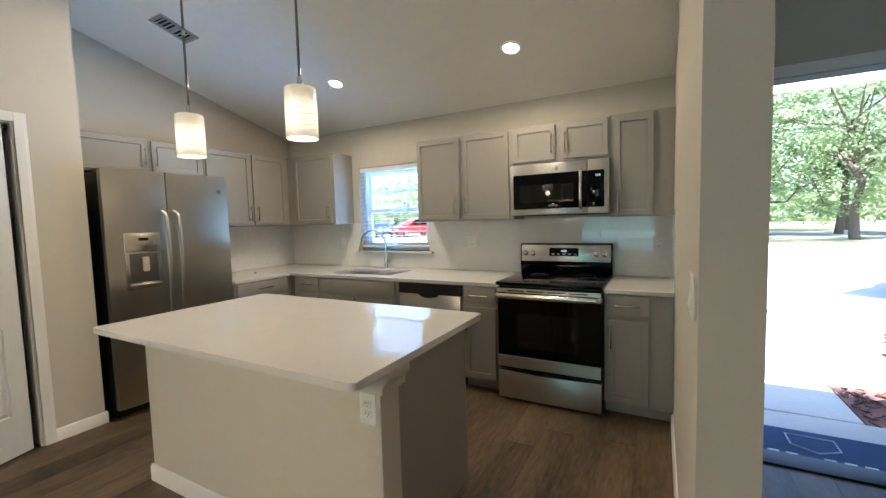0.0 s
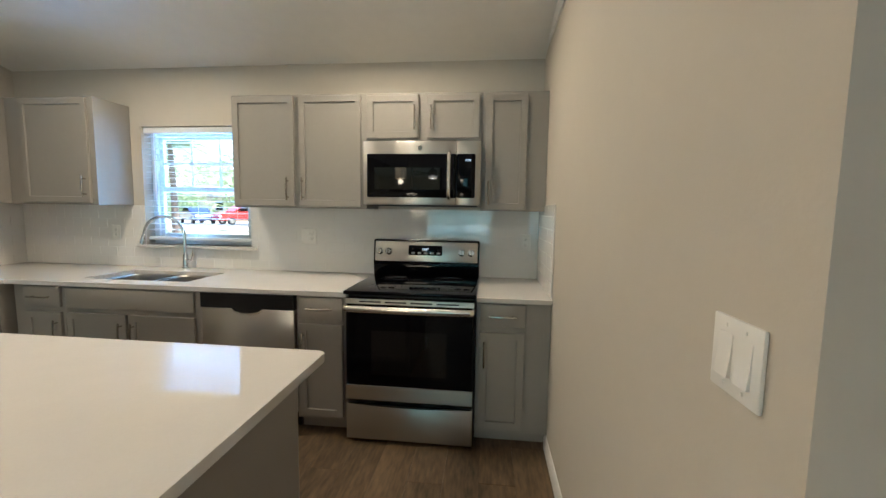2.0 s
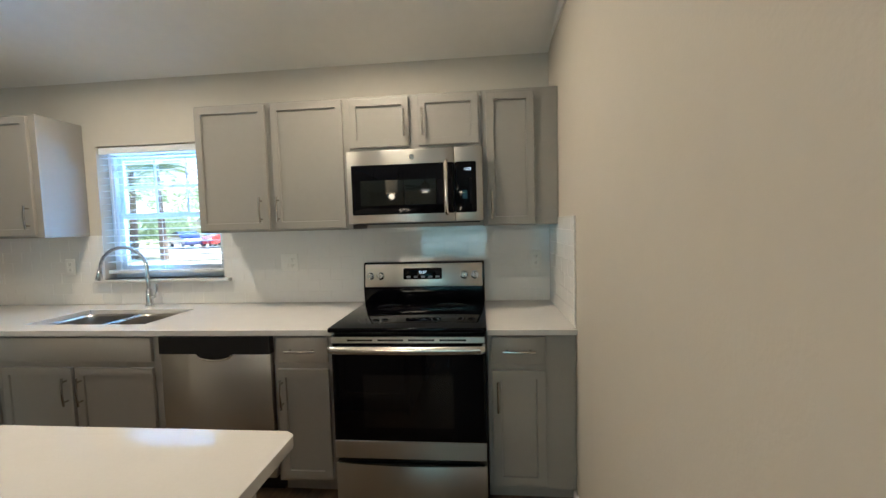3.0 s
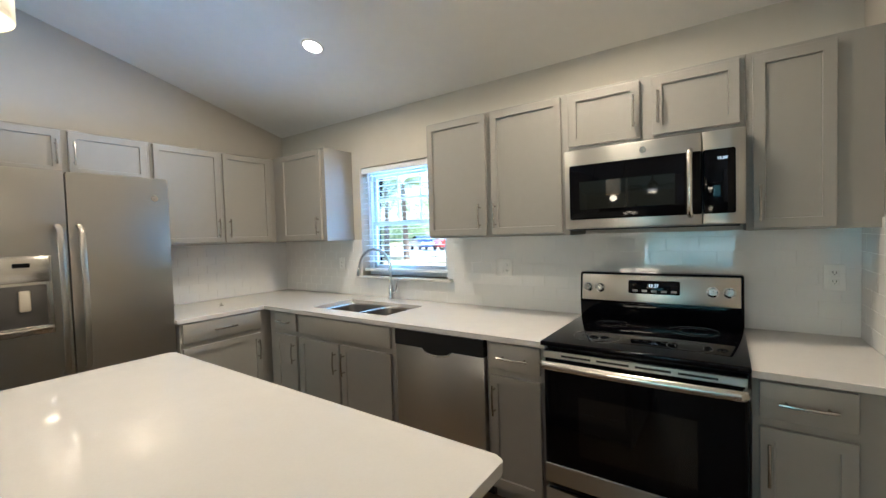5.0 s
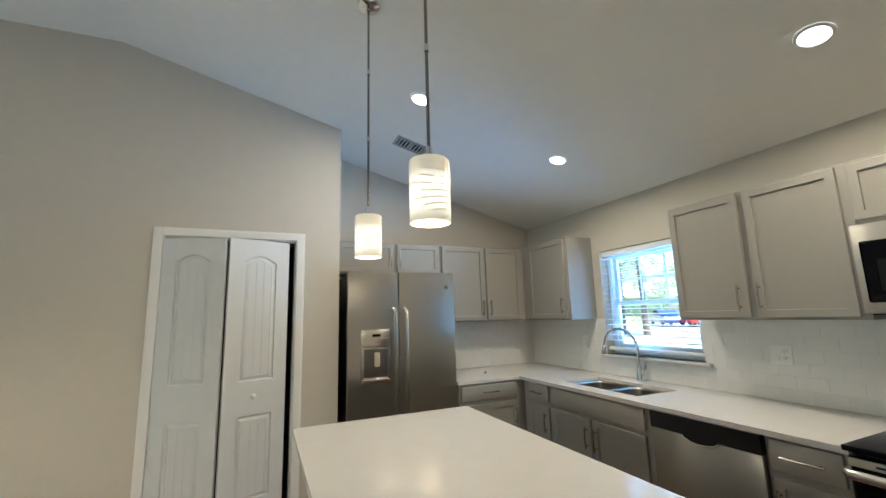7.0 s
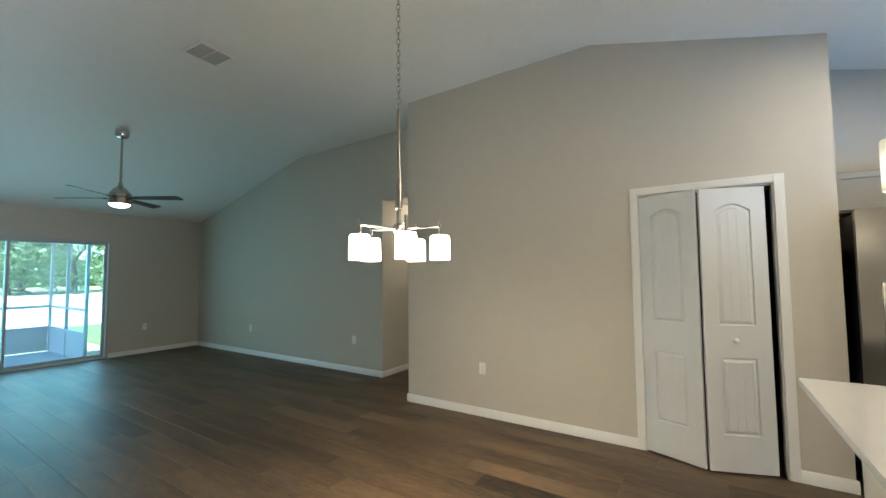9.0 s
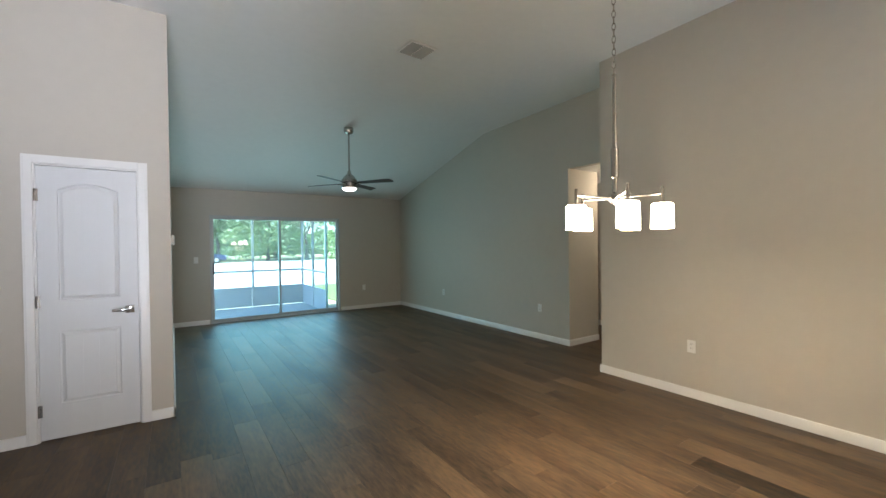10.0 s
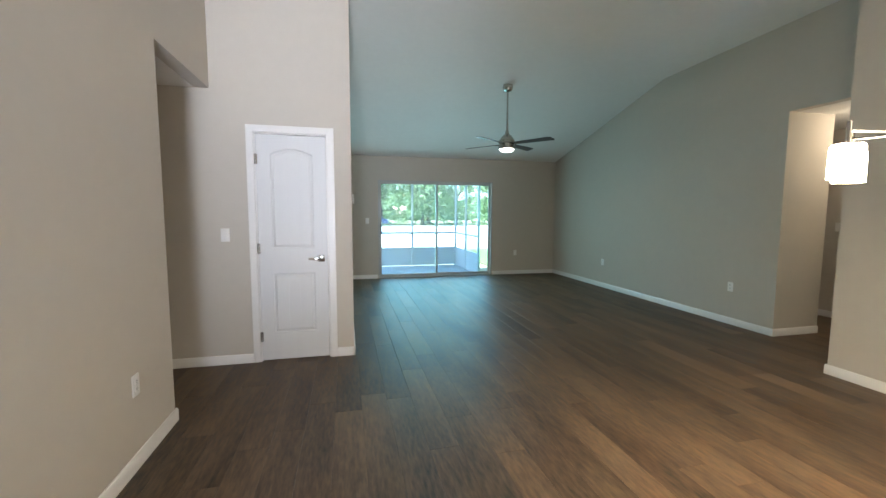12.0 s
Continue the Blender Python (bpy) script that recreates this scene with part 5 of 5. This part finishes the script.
def tree(seed, h, spread, material, label, clumps=60, leaves=8000, size=0.15):
    r = random.Random(seed)
    t = thing("tree", label, "tree")
    b = bmesh.new()
    tops = []
    bend = [(r.uniform(-0.2, 0.2) * i, r.uniform(-0.2, 0.2) * i, h * 0.62 * i / 4) for i in range(5)]
    tube(b, bend, [0.24, 0.18, 0.15, 0.11, 0.06], 9)
    centres = []
    for i in range(9):
        a, f = r.uniform(0, 6.28), r.uniform(0.2, 1.0)
        s = Vector(bend[0]).lerp(Vector(bend[4]), f)
        e = s + Vector((math.cos(a) * spread * r.uniform(0.5, 1), math.sin(a) * spread * r.uniform(0.5, 1), h * r.uniform(0.08, 0.36)))
        mid = (s + e) / 2 + Vector((0, 0, -0.15 * h * r.random() * 0.5))
        tube(b, [s, mid, e], [0.075, 0.05, 0.02], 7)
        tops += [e, mid]
    part("trunk", b, M_BARK, t, "grey-brown trunk and limbs")
    for i in range(clumps):
        q = r.choice(tops)
        centres.append((q.x + r.gauss(0, spread * 0.3), q.y + r.gauss(0, spread * 0.3), max(h * 0.13, q.z + r.gauss(0, h * 0.12)), r.uniform(0.35, 1.0) * spread * 0.34))
    me = leaf_cloud("crown", centres, leaves, size, seed, material)
    o = new("crown", me)
    o.parent = t
    return t


rng = random.Random(11)
oak = tree(3, 9.5, 3.4, M_LEAF2, "broad light-green leafy tree with gaps in its crown", 60, 6500, 0.12)
oak.matrix_basis = pose(9.4, 29, -0.16)
dark = tree(8, 12.0, 3.0, M_LEAF, "tall dark-green leafy tree in the wood's edge", 70, 7500, 0.14)
dark.matrix_basis = pose(5.5, 34.5, -0.16)
for x, y, s, which in ((13.5, 28.5, 0.8, oak), (5.2, 30, 0.75, oak), (16.5, 33, 0.9, oak), (21, 30, 0.9, oak), (10.5, 35, 1.0, dark), (15.5, 36, 1.1, dark), (21, 35, 1.0, dark), (1.0, 36, 0.9, dark), (27, 33, 1.0, oak), (7.5, 40, 1.2, dark), (13, 42, 1.2, dark),
                       (-3, -50, 1.0, dark), (2.5, -49, 0.9, oak), (7, -51, 1.1, dark), (12, -50, 1.0, dark), (-8, -49, 1.05, dark), (-13, -51, 1.0, oak), (-18, -50, 1.1, dark), (17, -51, 1.0, oak), (-24, -50, 1.1, dark), (0, -54, 1.3, dark), (-10, -55, 1.3, dark), (9, -55, 1.35, dark), (-29, -52, 1.1, dark), (-16.5, -30, 0.5, oak)):
    o = copy_thing(which, pose(x, y, -0.16, 0, 0, rng.uniform(0, 360)))
    o.scale = (s, s, s)
    tagged(o, "", "", "trees at the wood's edge")

# hazy wood behind the tree line, on both sides
for nm, y in (("backdrop_wood_north", 75), ("backdrop_wood_south", -80)):
    b = bmesh.new()
    r = random.Random(int(y))
    top = [(x, 4.5 + 2 * noise.noise((x * 0.06, y, 0)) + r.uniform(-0.8, 0.8)) for x in range(-180, 181, 3)]
    prism(b, [(-180, -0.3)] + [(180, -0.3)] + top[::-1], y, y + 2, "y")
    struct(nm, b, M_LEAF, "distant dark wood", "backdrop")
    sgn = 1 if y > 0 else -1
    cl = [(r.uniform(-45, 50), sgn * r.uniform(44, 66), r.uniform(0.3, 7.5), r.uniform(0.8, 2.2)) for i in range(420)]
    tagged(new("undergrowth", leaf_cloud("undergrowth", cl, 26000, 0.32, 40 + sgn, M_LEAF2)), "leafy undergrowth along the wood's edge", "undergrowth", "", "stuff")

# shrub in the bed
sh = thing("shrub", "small leafy green shrub in the mulch bed", "shrub", pose(2.45, 5.4, -0.12))
b = bmesh.new()
r = random.Random(5)
tips = []
for i in range(9):
    a = r.uniform(0, 6.28)
    e = (0.2 * math.cos(a) * r.random(), 0.2 * math.sin(a) * r.random(), r.uniform(0.3, 0.62))
    tube(b, [(0, 0, 0), (e[0] * 0.4, e[1] * 0.4, e[2] * 0.5), e], [0.008, 0.006, 0.003], 6)
    tips += [(*e, 0.07), (e[0] * 0.7, e[1] * 0.7, e[2] * 0.7, 0.08)]
part("stems", b, M_BARK, sh)
o = new("leaves", leaf_cloud("leaves", tips, 620, 0.03, 5, M_LEAF))
o.parent = sh


# ---- parked cars ----
def car(name, label, paint, m, suv=False):
    c = thing(name, label, "car", m)
    h = 1.68 if suv else 1.45
    L, w = 4.6, 0.9
    if suv:
        low = [(-2.3, 0.35), (-2.32, 0.75), (-2.25, 1.02), (-1.2, 1.12), (1.7, 1.1), (2.28, 1.02), (2.32, 0.6), (2.28, 0.35)]
        top = [(-1.2, 1.10), (-0.55, h - 0.06), (0.2, h), (1.75, h - 0.06), (2.2, 1.05)]
    else:
        low = [(-2.3, 0.32), (-2.32, 0.62), (-2.2, 0.82), (-1.05, 0.95), (1.5, 0.98), (2.25, 0.93), (2.32, 0.6), (2.28, 0.32)]
        top = [(-1.1, 0.93), (-0.35, h - 0.05), (0.2, h), (0.9, h - 0.05), (1.75, 0.96)]
    b = bmesh.new()
    prism(b, low, -w, w, "y")
    bmesh.ops.bevel(b, geom=b.edges[:], offset=0.07, segments=3, affect="EDGES")
    part("body", b, paint, c)
    b = bmesh.new()
    prism(b, top, -w + 0.12, w - 0.12, "y")
    bmesh.ops.bevel(b, geom=b.edges[:], offset=0.08, segments=3, affect="EDGES")
    part("cabin", b, paint, c)
    cx = sum(p[0] for p in top) / len(top)
    win = [(cx + (x - cx) * 0.86, 0.98 + (z - 0.98) * 0.86 + (0.10 if suv else 0.03)) for x, z in top]
    for s in (-1, 1):
        b = bmesh.new()
        prism(b, win, s * (w - 0.125), s * (w - 0.112), "y")
        part("side_window", b, M_BGLASS, c, "dark side glass")
    b = bmesh.new()
    p, q = top[-1], top[-2]
    d = Vector((q[0] - p[0], q[1] - p[1]))
    nx = Vector((-d.y, d.x)).normalized() * -0.012
    prism(b, [(p[0] + d.x * 0.12, p[1] + d.y * 0.12), (p[0] + d.x * 0.9, p[1] + d.y * 0.9), (p[0] + d.x * 0.9 + nx.x, p[1] + d.y * 0.9 + nx.y), (p[0] + d.x * 0.12 + nx.x, p[1] + d.y * 0.12 + nx.y)], -w + 0.22, w - 0.22, "y")
    part("rear_window", b, M_BGLASS, c, "dark rear glass")
    for x in (-1.42, 1.38):
        for s in (-1, 1):
            wh = part("wheel", lathe(bmesh.new(), [(0.2, -0.11), (0.31, -0.11), (0.335, -0.07), (0.335, 0.07), (0.31, 0.11), (0.2, 0.11)], m=pose(x, s * (w - 0.1), 0.335, 90), seg=24), M_BLACK, c, "black tyre")
            b = cyl(bmesh.new(), (x, s * (w - 0.10), 0.335), (x, s * (w + 0.015), 0.335), 0.205, seg=20)
            part("rim", b, M_NICKEL, wh, "silver rim")
    for s in (-1, 1):
        part("tail_light", rbox(2.2, 2.33, s * 0.72 - 0.14, s * 0.72 + 0.14, 0.72, 0.9, 0.03, 2), M_TAIL, c, "red tail light")
        part("headlight", rbox(-2.33, -2.15, s * 0.68 - 0.17, s * 0.68 + 0.17, 0.64, 0.8, 0.04, 2), M_PLASTIC, c, "clear headlight")
    part("rear_bumper", rbox(2.22, 2.36, -0.85, 0.85, 0.36, 0.6, 0.04, 2), paint, c)
    part("licence_plate", rbox(2.355, 2.365, -0.16, 0.16, 0.66, 0.78, 0.003, 1), M_PLASTIC, c)
    return c


M_TAIL = mat("red_lens", (0.35, 0.012, 0.01), 0.15)
M_CARB = mat("dark_blue_car_paint", (0.02, 0.035, 0.12), 0.22, coat=1.0, vary=0.03)
M_CARR = mat("red_car_paint", (0.38, 0.02, 0.015), 0.22, coat=1.0, vary=0.03)
M_CARW = mat("white_car_paint", (0.75, 0.75, 0.74), 0.22, coat=1.0, vary=0.02)
car("parked_car", "dark blue sedan parked across the street", M_CARB, pose(-25.0, 35.2, -0.135, 0, 0, 145))
car("parked_car", "red sport utility vehicle parked across the street", M_CARR, pose(-20.9, 35.6, -0.135, 0, 0, 60), True)
car("parked_car", "blue sedan parked beyond the lot behind the house", M_CARB, pose(-0.8, -43.4, -0.14))
car("parked_car", "white sport utility vehicle parked on the driveway", M_CARW, pose(6.2, 11.8, -0.10, 0, 0, 50), True)

# ---- house across the street ----
M_ROOF = mat("pale_shingle_roof", (0.32, 0.29, 0.26), 0.9, vary=0.2, scale=20)
hs = thing("house", "cream single-storey house with a pale roof across the street", "house", pose(-30, 54, -0.16))
b = bmesh.new()
box(b, -9, 11, 0, 8, 0, 2.9)
part("wall", b, M_STUCCO2, hs)
b = bmesh.new()
prism(b, [(-0.8, 2.75), (4, 4.9), (8.8, 2.75), (8.8, 2.9), (4, 5.05), (-0.8, 2.9)], -9.7, 11.7)
part("roof", b, M_ROOF, hs, "pale shingle roof")
for x in (-6, -1.5, 3.2, 8):
    w = part("window", rbox(x - 0.6, x + 0.6, -0.06, 0.02, 1.0, 2.2, 0.01, 1), M_VINYL, hs)
    part("pane", rbox(x - 0.52, x + 0.52, -0.07, -0.055, 1.08, 2.12, 0.003, 1), M_BGLASS, w)
part("door", rbox(5.1, 6.0, -0.05, 0.02, 0.05, 2.1, 0.01, 1), M_TRIM, hs)


def palm(seed, h):
    r = random.Random(seed)
    t = thing("palm_tree", "tall palm tree with feathery green fronds", "palm tree")
    b = bmesh.new()
    tube(b, [(0, 0, 0), (0.08, 0.04, h * 0.5), (0.16, 0.02, h)], [0.22, 0.16, 0.13], 10)
    part("trunk", b, M_BARK, t)
    v, f = [], []
    for i in range(24):
        a, up = i * 2.4, r.uniform(-0.5, 1.1)
        n = 22
        for k in range(n):
            s = (k + 1) / n
            d = 2.4 * s
            p = Vector((0.16 + math.cos(a) * d * math.cos(up * 0.7), 0.02 + math.sin(a) * d * math.cos(up * 0.7), h + d * math.sin(up) - 1.3 * s * s * (1.2 - 0.3 * up)))
            for sd in (-1, 1):
                o = Vector((-math.sin(a) * sd, math.cos(a) * sd, -0.55)) * 0.5 * math.sin(math.pi * min(1, s * 0.85 + 0.1))
                q = Vector((math.cos(a), math.sin(a), 0)) * 0.07
                j = len(v)
                v += [tuple(p - q), tuple(p + q), tuple(p + o + q * 1.5)]
                f.append((j, j + 1, j + 2))
    me = bpy.data.meshes.new("fronds")
    me.from_pydata(v, [], f)
    me.materials.append(M_LEAF)
    o = new("fronds", me)
    o.parent = t
    return t


pl = palm(2, 5.2)
pl.matrix_basis = pose(-19.2, 23.5, -0.16)
for x, y, s in ((-16.6, 22.6, 0.95), (-22.5, 25.0, 1.1)):
    o = copy_thing(pl, pose(x, y, -0.16, 0, 0, x * 50))
    o.scale = (s, s, s)

# ---- screened porch ----
bm = bmesh.new()
rbox(-1.62, 2.6, -9.25, Y_S - 0.16, -0.25, -0.05, 0.005, 1, bm)
struct("porch_floor", bm, M_PORCH, "pale concrete screened porch floor", "floor")
# unseen roof slab, added so that no sun falls on the porch floor
bm = bmesh.new()
box(bm, -1.75, 2.7, -9.4, Y_S - 0.16, 2.36, 2.5)
struct("unseen_porch_roof", bm, M_TRIM, "unseen white roof slab keeping sun off the screened porch", "ceiling")
scr = tagged(new("screen_wall"), "white aluminium screened porch framing", "screen wall", "", "structure")
M_SCRF = mat("white_porch_aluminium", (0.5, 0.52, 0.55), 0.4, vary=0.03)
for x, y in ((-1.55, -9.17), (-0.36, -9.17), (0.83, -9.17), (2.02, -9.17), (-1.55, -8.2), (-1.55, -7.2), (2.5, -9.17)):
    part("post", rbox(x - 0.025, x + 0.025, y - 0.025, y + 0.025, -0.05, 2.36, 0.003, 1), M_SCRF, scr)
for z0, z1 in ((0.40, 0.45), (0.81, 0.86), (2.20, 2.36)):
    part("rail", rbox(-1.525, 2.5, -9.19, -9.15, z0, z1, 0.003, 1), M_SCRF, scr)
    part("rail", rbox(-1.57, -1.53, -9.15, -7.16, z0, z1, 0.003, 1), M_SCRF, scr)
M_SCREEN = bpy.data.materials.new("insect_screen_mesh")
M_SCREEN.use_nodes = True
_n, _l = M_SCREEN.node_tree.nodes, M_SCREEN.node_tree.links
_t, _x = _n.new("ShaderNodeBsdfTransparent"), _n.new("ShaderNodeMixShader")
_n["Principled BSDF"].inputs["Base Color"].default_value = (0.6, 0.65, 0.63, 1)
_n["Principled BSDF"].inputs["Roughness"].default_value = 0.8
_x.inputs[0].default_value = 0.13
_l.new(_t.outputs[0], _x.inputs[1]), _l.new(_n["Principled BSDF"].outputs[0], _x.inputs[2]), _l.new(_x.outputs[0], _n["Material Output"].inputs[0])
for z0, z1 in ((0.45, 0.81), (0.86, 2.20)):
    for x0, x1 in ((-1.525, -0.385), (-0.335, 0.805), (0.855, 1.995)):
        b = bmesh.new()
        box(b, x0, x1, -9.171, -9.169, z0, z1)
        part("screen", b, M_SCREEN, scr, "fine grey insect screen").visible_shadow = False
    for y0, y1 in ((-9.145, -8.225), (-8.175, -7.225)):
        b = bmesh.new()
        box(b, -1.551, -1.549, y0, y1, z0, z1)
        part("screen", b, M_SCREEN, scr, "fine grey insect screen").visible_shadow = False
for x0, x1 in ((-1.52, -0.39), (-0.33, 0.80), (0.86, 1.99)):
    part("kick_panel", rbox(x0, x1, -9.178, -9.162, -0.03, 0.40, 0.002, 1), M_SCRF, scr)
for y0, y1 in ((-9.14, -8.23), (-8.17, -7.23)):
    part("kick_panel", rbox(-1.558, -1.542, y0, y1, -0.03, 0.40, 0.002, 1), M_SCRF, scr)

# ---- backsplash tiles ----
CACHE = {}


def tiling(parent, m, u1, v1, material, tw=0.152, th=0.0762, holes=()):
    """Subway tiles in running bond over a wall patch u1 wide and v1 high; each is an object on a shared mesh."""
    g = 0.0022
    row, v = 0, 0.0
    while v < v1 - 0.01:
        h = min(th - g, v1 - v)
        u = -(tw / 2) * (row % 2)
        while u < u1 - 0.008:
            a, c = max(u, 0), min(u + tw - g, u1)
            segs = [(a, c)]
            for h0, h1, k0, k1 in holes:
                if k0 < v + h - 0.01 and k1 > v + 0.01:
                    segs = [s for p, q in segs for s in ((p, min(q, h0)), (max(p, h1), q)) if s[1] - s[0] > 0.008]
            for p, q in segs:
                key = (round(q - p, 3), round(h, 3), material.name)
                if key not in CACHE:
                    b = bmesh.new()
                    box(b, 0, key[0], -0.0015, 0, 0, key[1])
                    f = min(b.faces, key=lambda f: f.calc_center_median().y)
                    bmesh.ops.inset_region(b, faces=[f], thickness=0.0014)
                    bmesh.ops.translate(b, verts=f.verts[:], vec=(0, -0.0005, 0))
                    CACHE[key] = mesh_of("tile", b, material, False)
                o = new("tile", CACHE[key])
                o.parent = parent
                o.matrix_basis = m @ pose(p, 0, v, random.uniform(-0.15, 0.15), 0, random.uniform(-0.12, 0.12))
            u += tw
        v += th
        row += 1


sp = tagged(new("backsplash"), "glossy white subway tile backsplash", "backsplash", "", "structure")
b = bmesh.new()
for a in ((X_W, WX0 - 0.05, Y_N - 0.006, Y_N - 0.0005, C_Z1 + 0.001, 1.372), (WX0 - 0.05, WX1 + 0.05, Y_N - 0.006, Y_N - 0.0005, C_Z1 + 0.001, WZ0 - 0.024), (WX1 + 0.05, 0.91, Y_N - 0.006, Y_N - 0.0005, C_Z1 + 0.001, 1.372),
          (WX0 - 0.05, WX0, Y_N - 0.006, Y_N - 0.0005, WZ0, 1.372), (WX1, WX1 + 0.05, Y_N - 0.006, Y_N - 0.0005, WZ0, 1.372),
          (X_W + 0.0005, X_W + 0.006, 3.51, Y_N - 0.006, C_Z1 + 0.001, 1.372), (0.904, 0.9095, 4.15, Y_N - 0.006, C_Z1 + 0.001, 1.41)):
    box(b, *a)
part("grout", b, M_GROUT, sp)
hole = [(WX0 - X_W, WX1 - X_W, WZ0 - C_Z1 - 0.024, 1.0), (WX0 - 0.05 - X_W, WX1 + 0.05 - X_W, WZ0 - C_Z1 - 0.024, WZ0 - C_Z1 + 0.002)]
tiling(sp, pose(X_W + 0.007, Y_N - 0.006, C_Z1 + 0.002), 0.903 - X_W - 0.007, 1.372 - C_Z1 - 0.003, M_TILE, holes=hole)
tiling(sp, pose(X_W + 0.006, 3.52, C_Z1 + 0.002, 0, 0, 90), Y_N - 3.53, 1.372 - C_Z1 - 0.003, M_TILE)
tiling(sp, pose(0.904, Y_N - 0.012, C_Z1 + 0.002, 0, 0, -90), 0.675, 1.41 - C_Z1 - 0.003, M_TILE)

# ---- floor planks ----
PW, PL, G = 0.181, 1.22, 0.0009
ROOMS = ((X_P - 0.1, X_E, -2.56, 3.94), (X_P - 0.1, 1.0, 3.9, Y_N), (X_W, X_P, 2.4, Y_N), (X_G, X_C + 0.05, Y_S, -2.5), (-4.9, X_P, -4.0, -1.06), (X_E, 3.9, -2.44, -1.43), (X_C, 2.6, -3.1, -2.4), (X_G - 0.1, X_P, 1.05, 2.4))


def plank_mesh(l):
    key = ("plank", round(l, 2))
    if key not in CACHE:
        b = bmesh.new()
        box(b, 0, PW - G, 0, l - G, -0.005, 0)
        top = max(b.faces, key=lambda f: f.calc_center_median().z)
        bmesh.ops.inset_region(b, faces=[top], thickness=0.001)
        bmesh.ops.translate(b, verts=[v for v in b.verts if v.co.z > -0.001 and v not in top.verts[:]], vec=(0, 0, -0.0005))
        CACHE[key] = mesh_of("plank", b, M_PLANK, False)
    return CACHE[key]


rest_v, rest_f, count = [], [], 0
rng = random.Random(21)
n = 0
x = -4.9
while x < 3.9:
    y = Y_S - rng.uniform(0.05, 1.15)
    while y < Y_N:
        a, c = max(y, Y_S), min(y + PL, Y_N if x < 0.95 else 3.965)
        if c - a > 0.03 and any(x + PW > r[0] and x < r[1] and c > r[2] and a < r[3] for r in ROOMS):
            if x > -3.4 and x < 2.5 and a > -4.6 and count < 300:
                o = new("plank", plank_mesh(c - a))
                o.parent, o.location = floor, (x, a, 0.0)
                count += 1
            else:
                j = len(rest_v)
                X0, X1, Y0, Y1 = x, x + PW - G, a, c - G
                rest_v += [(X0, Y0, -0.005), (X1, Y0, -0.005), (X1, Y1, -0.005), (X0, Y1, -0.005), (X0, Y0, -0.0005), (X1, Y0, -0.0005), (X1, Y1, -0.0005), (X0, Y1, -0.0005)]
                rest_v += [(X0 + 0.001, Y0 + 0.001, 0), (X1 - 0.001, Y0 + 0.001, 0), (X1 - 0.001, Y1 - 0.001, 0), (X0 + 0.001, Y1 - 0.001, 0)]
                rest_f += [(j, j + 1, j + 5, j + 4), (j + 1, j + 2, j + 6, j + 5), (j + 2, j + 3, j + 7, j + 6), (j + 3, j, j + 4, j + 7)]
                rest_f += [(j + 4, j + 5, j + 9, j + 8), (j + 5, j + 6, j + 10, j + 9), (j + 6, j + 7, j + 11, j + 10), (j + 7, j + 4, j + 8, j + 11), (j + 8, j + 9, j + 10, j + 11)]
        y += PL
    x += PW
me = bpy.data.meshes.new("planks_beyond")
me.from_pydata(rest_v, [], rest_f)
me.materials.append(M_PLANK2)
o = new("planks_beyond", me)
o.parent = floor
tagged(o, "further brown vinyl planks", "", "", "stuff")
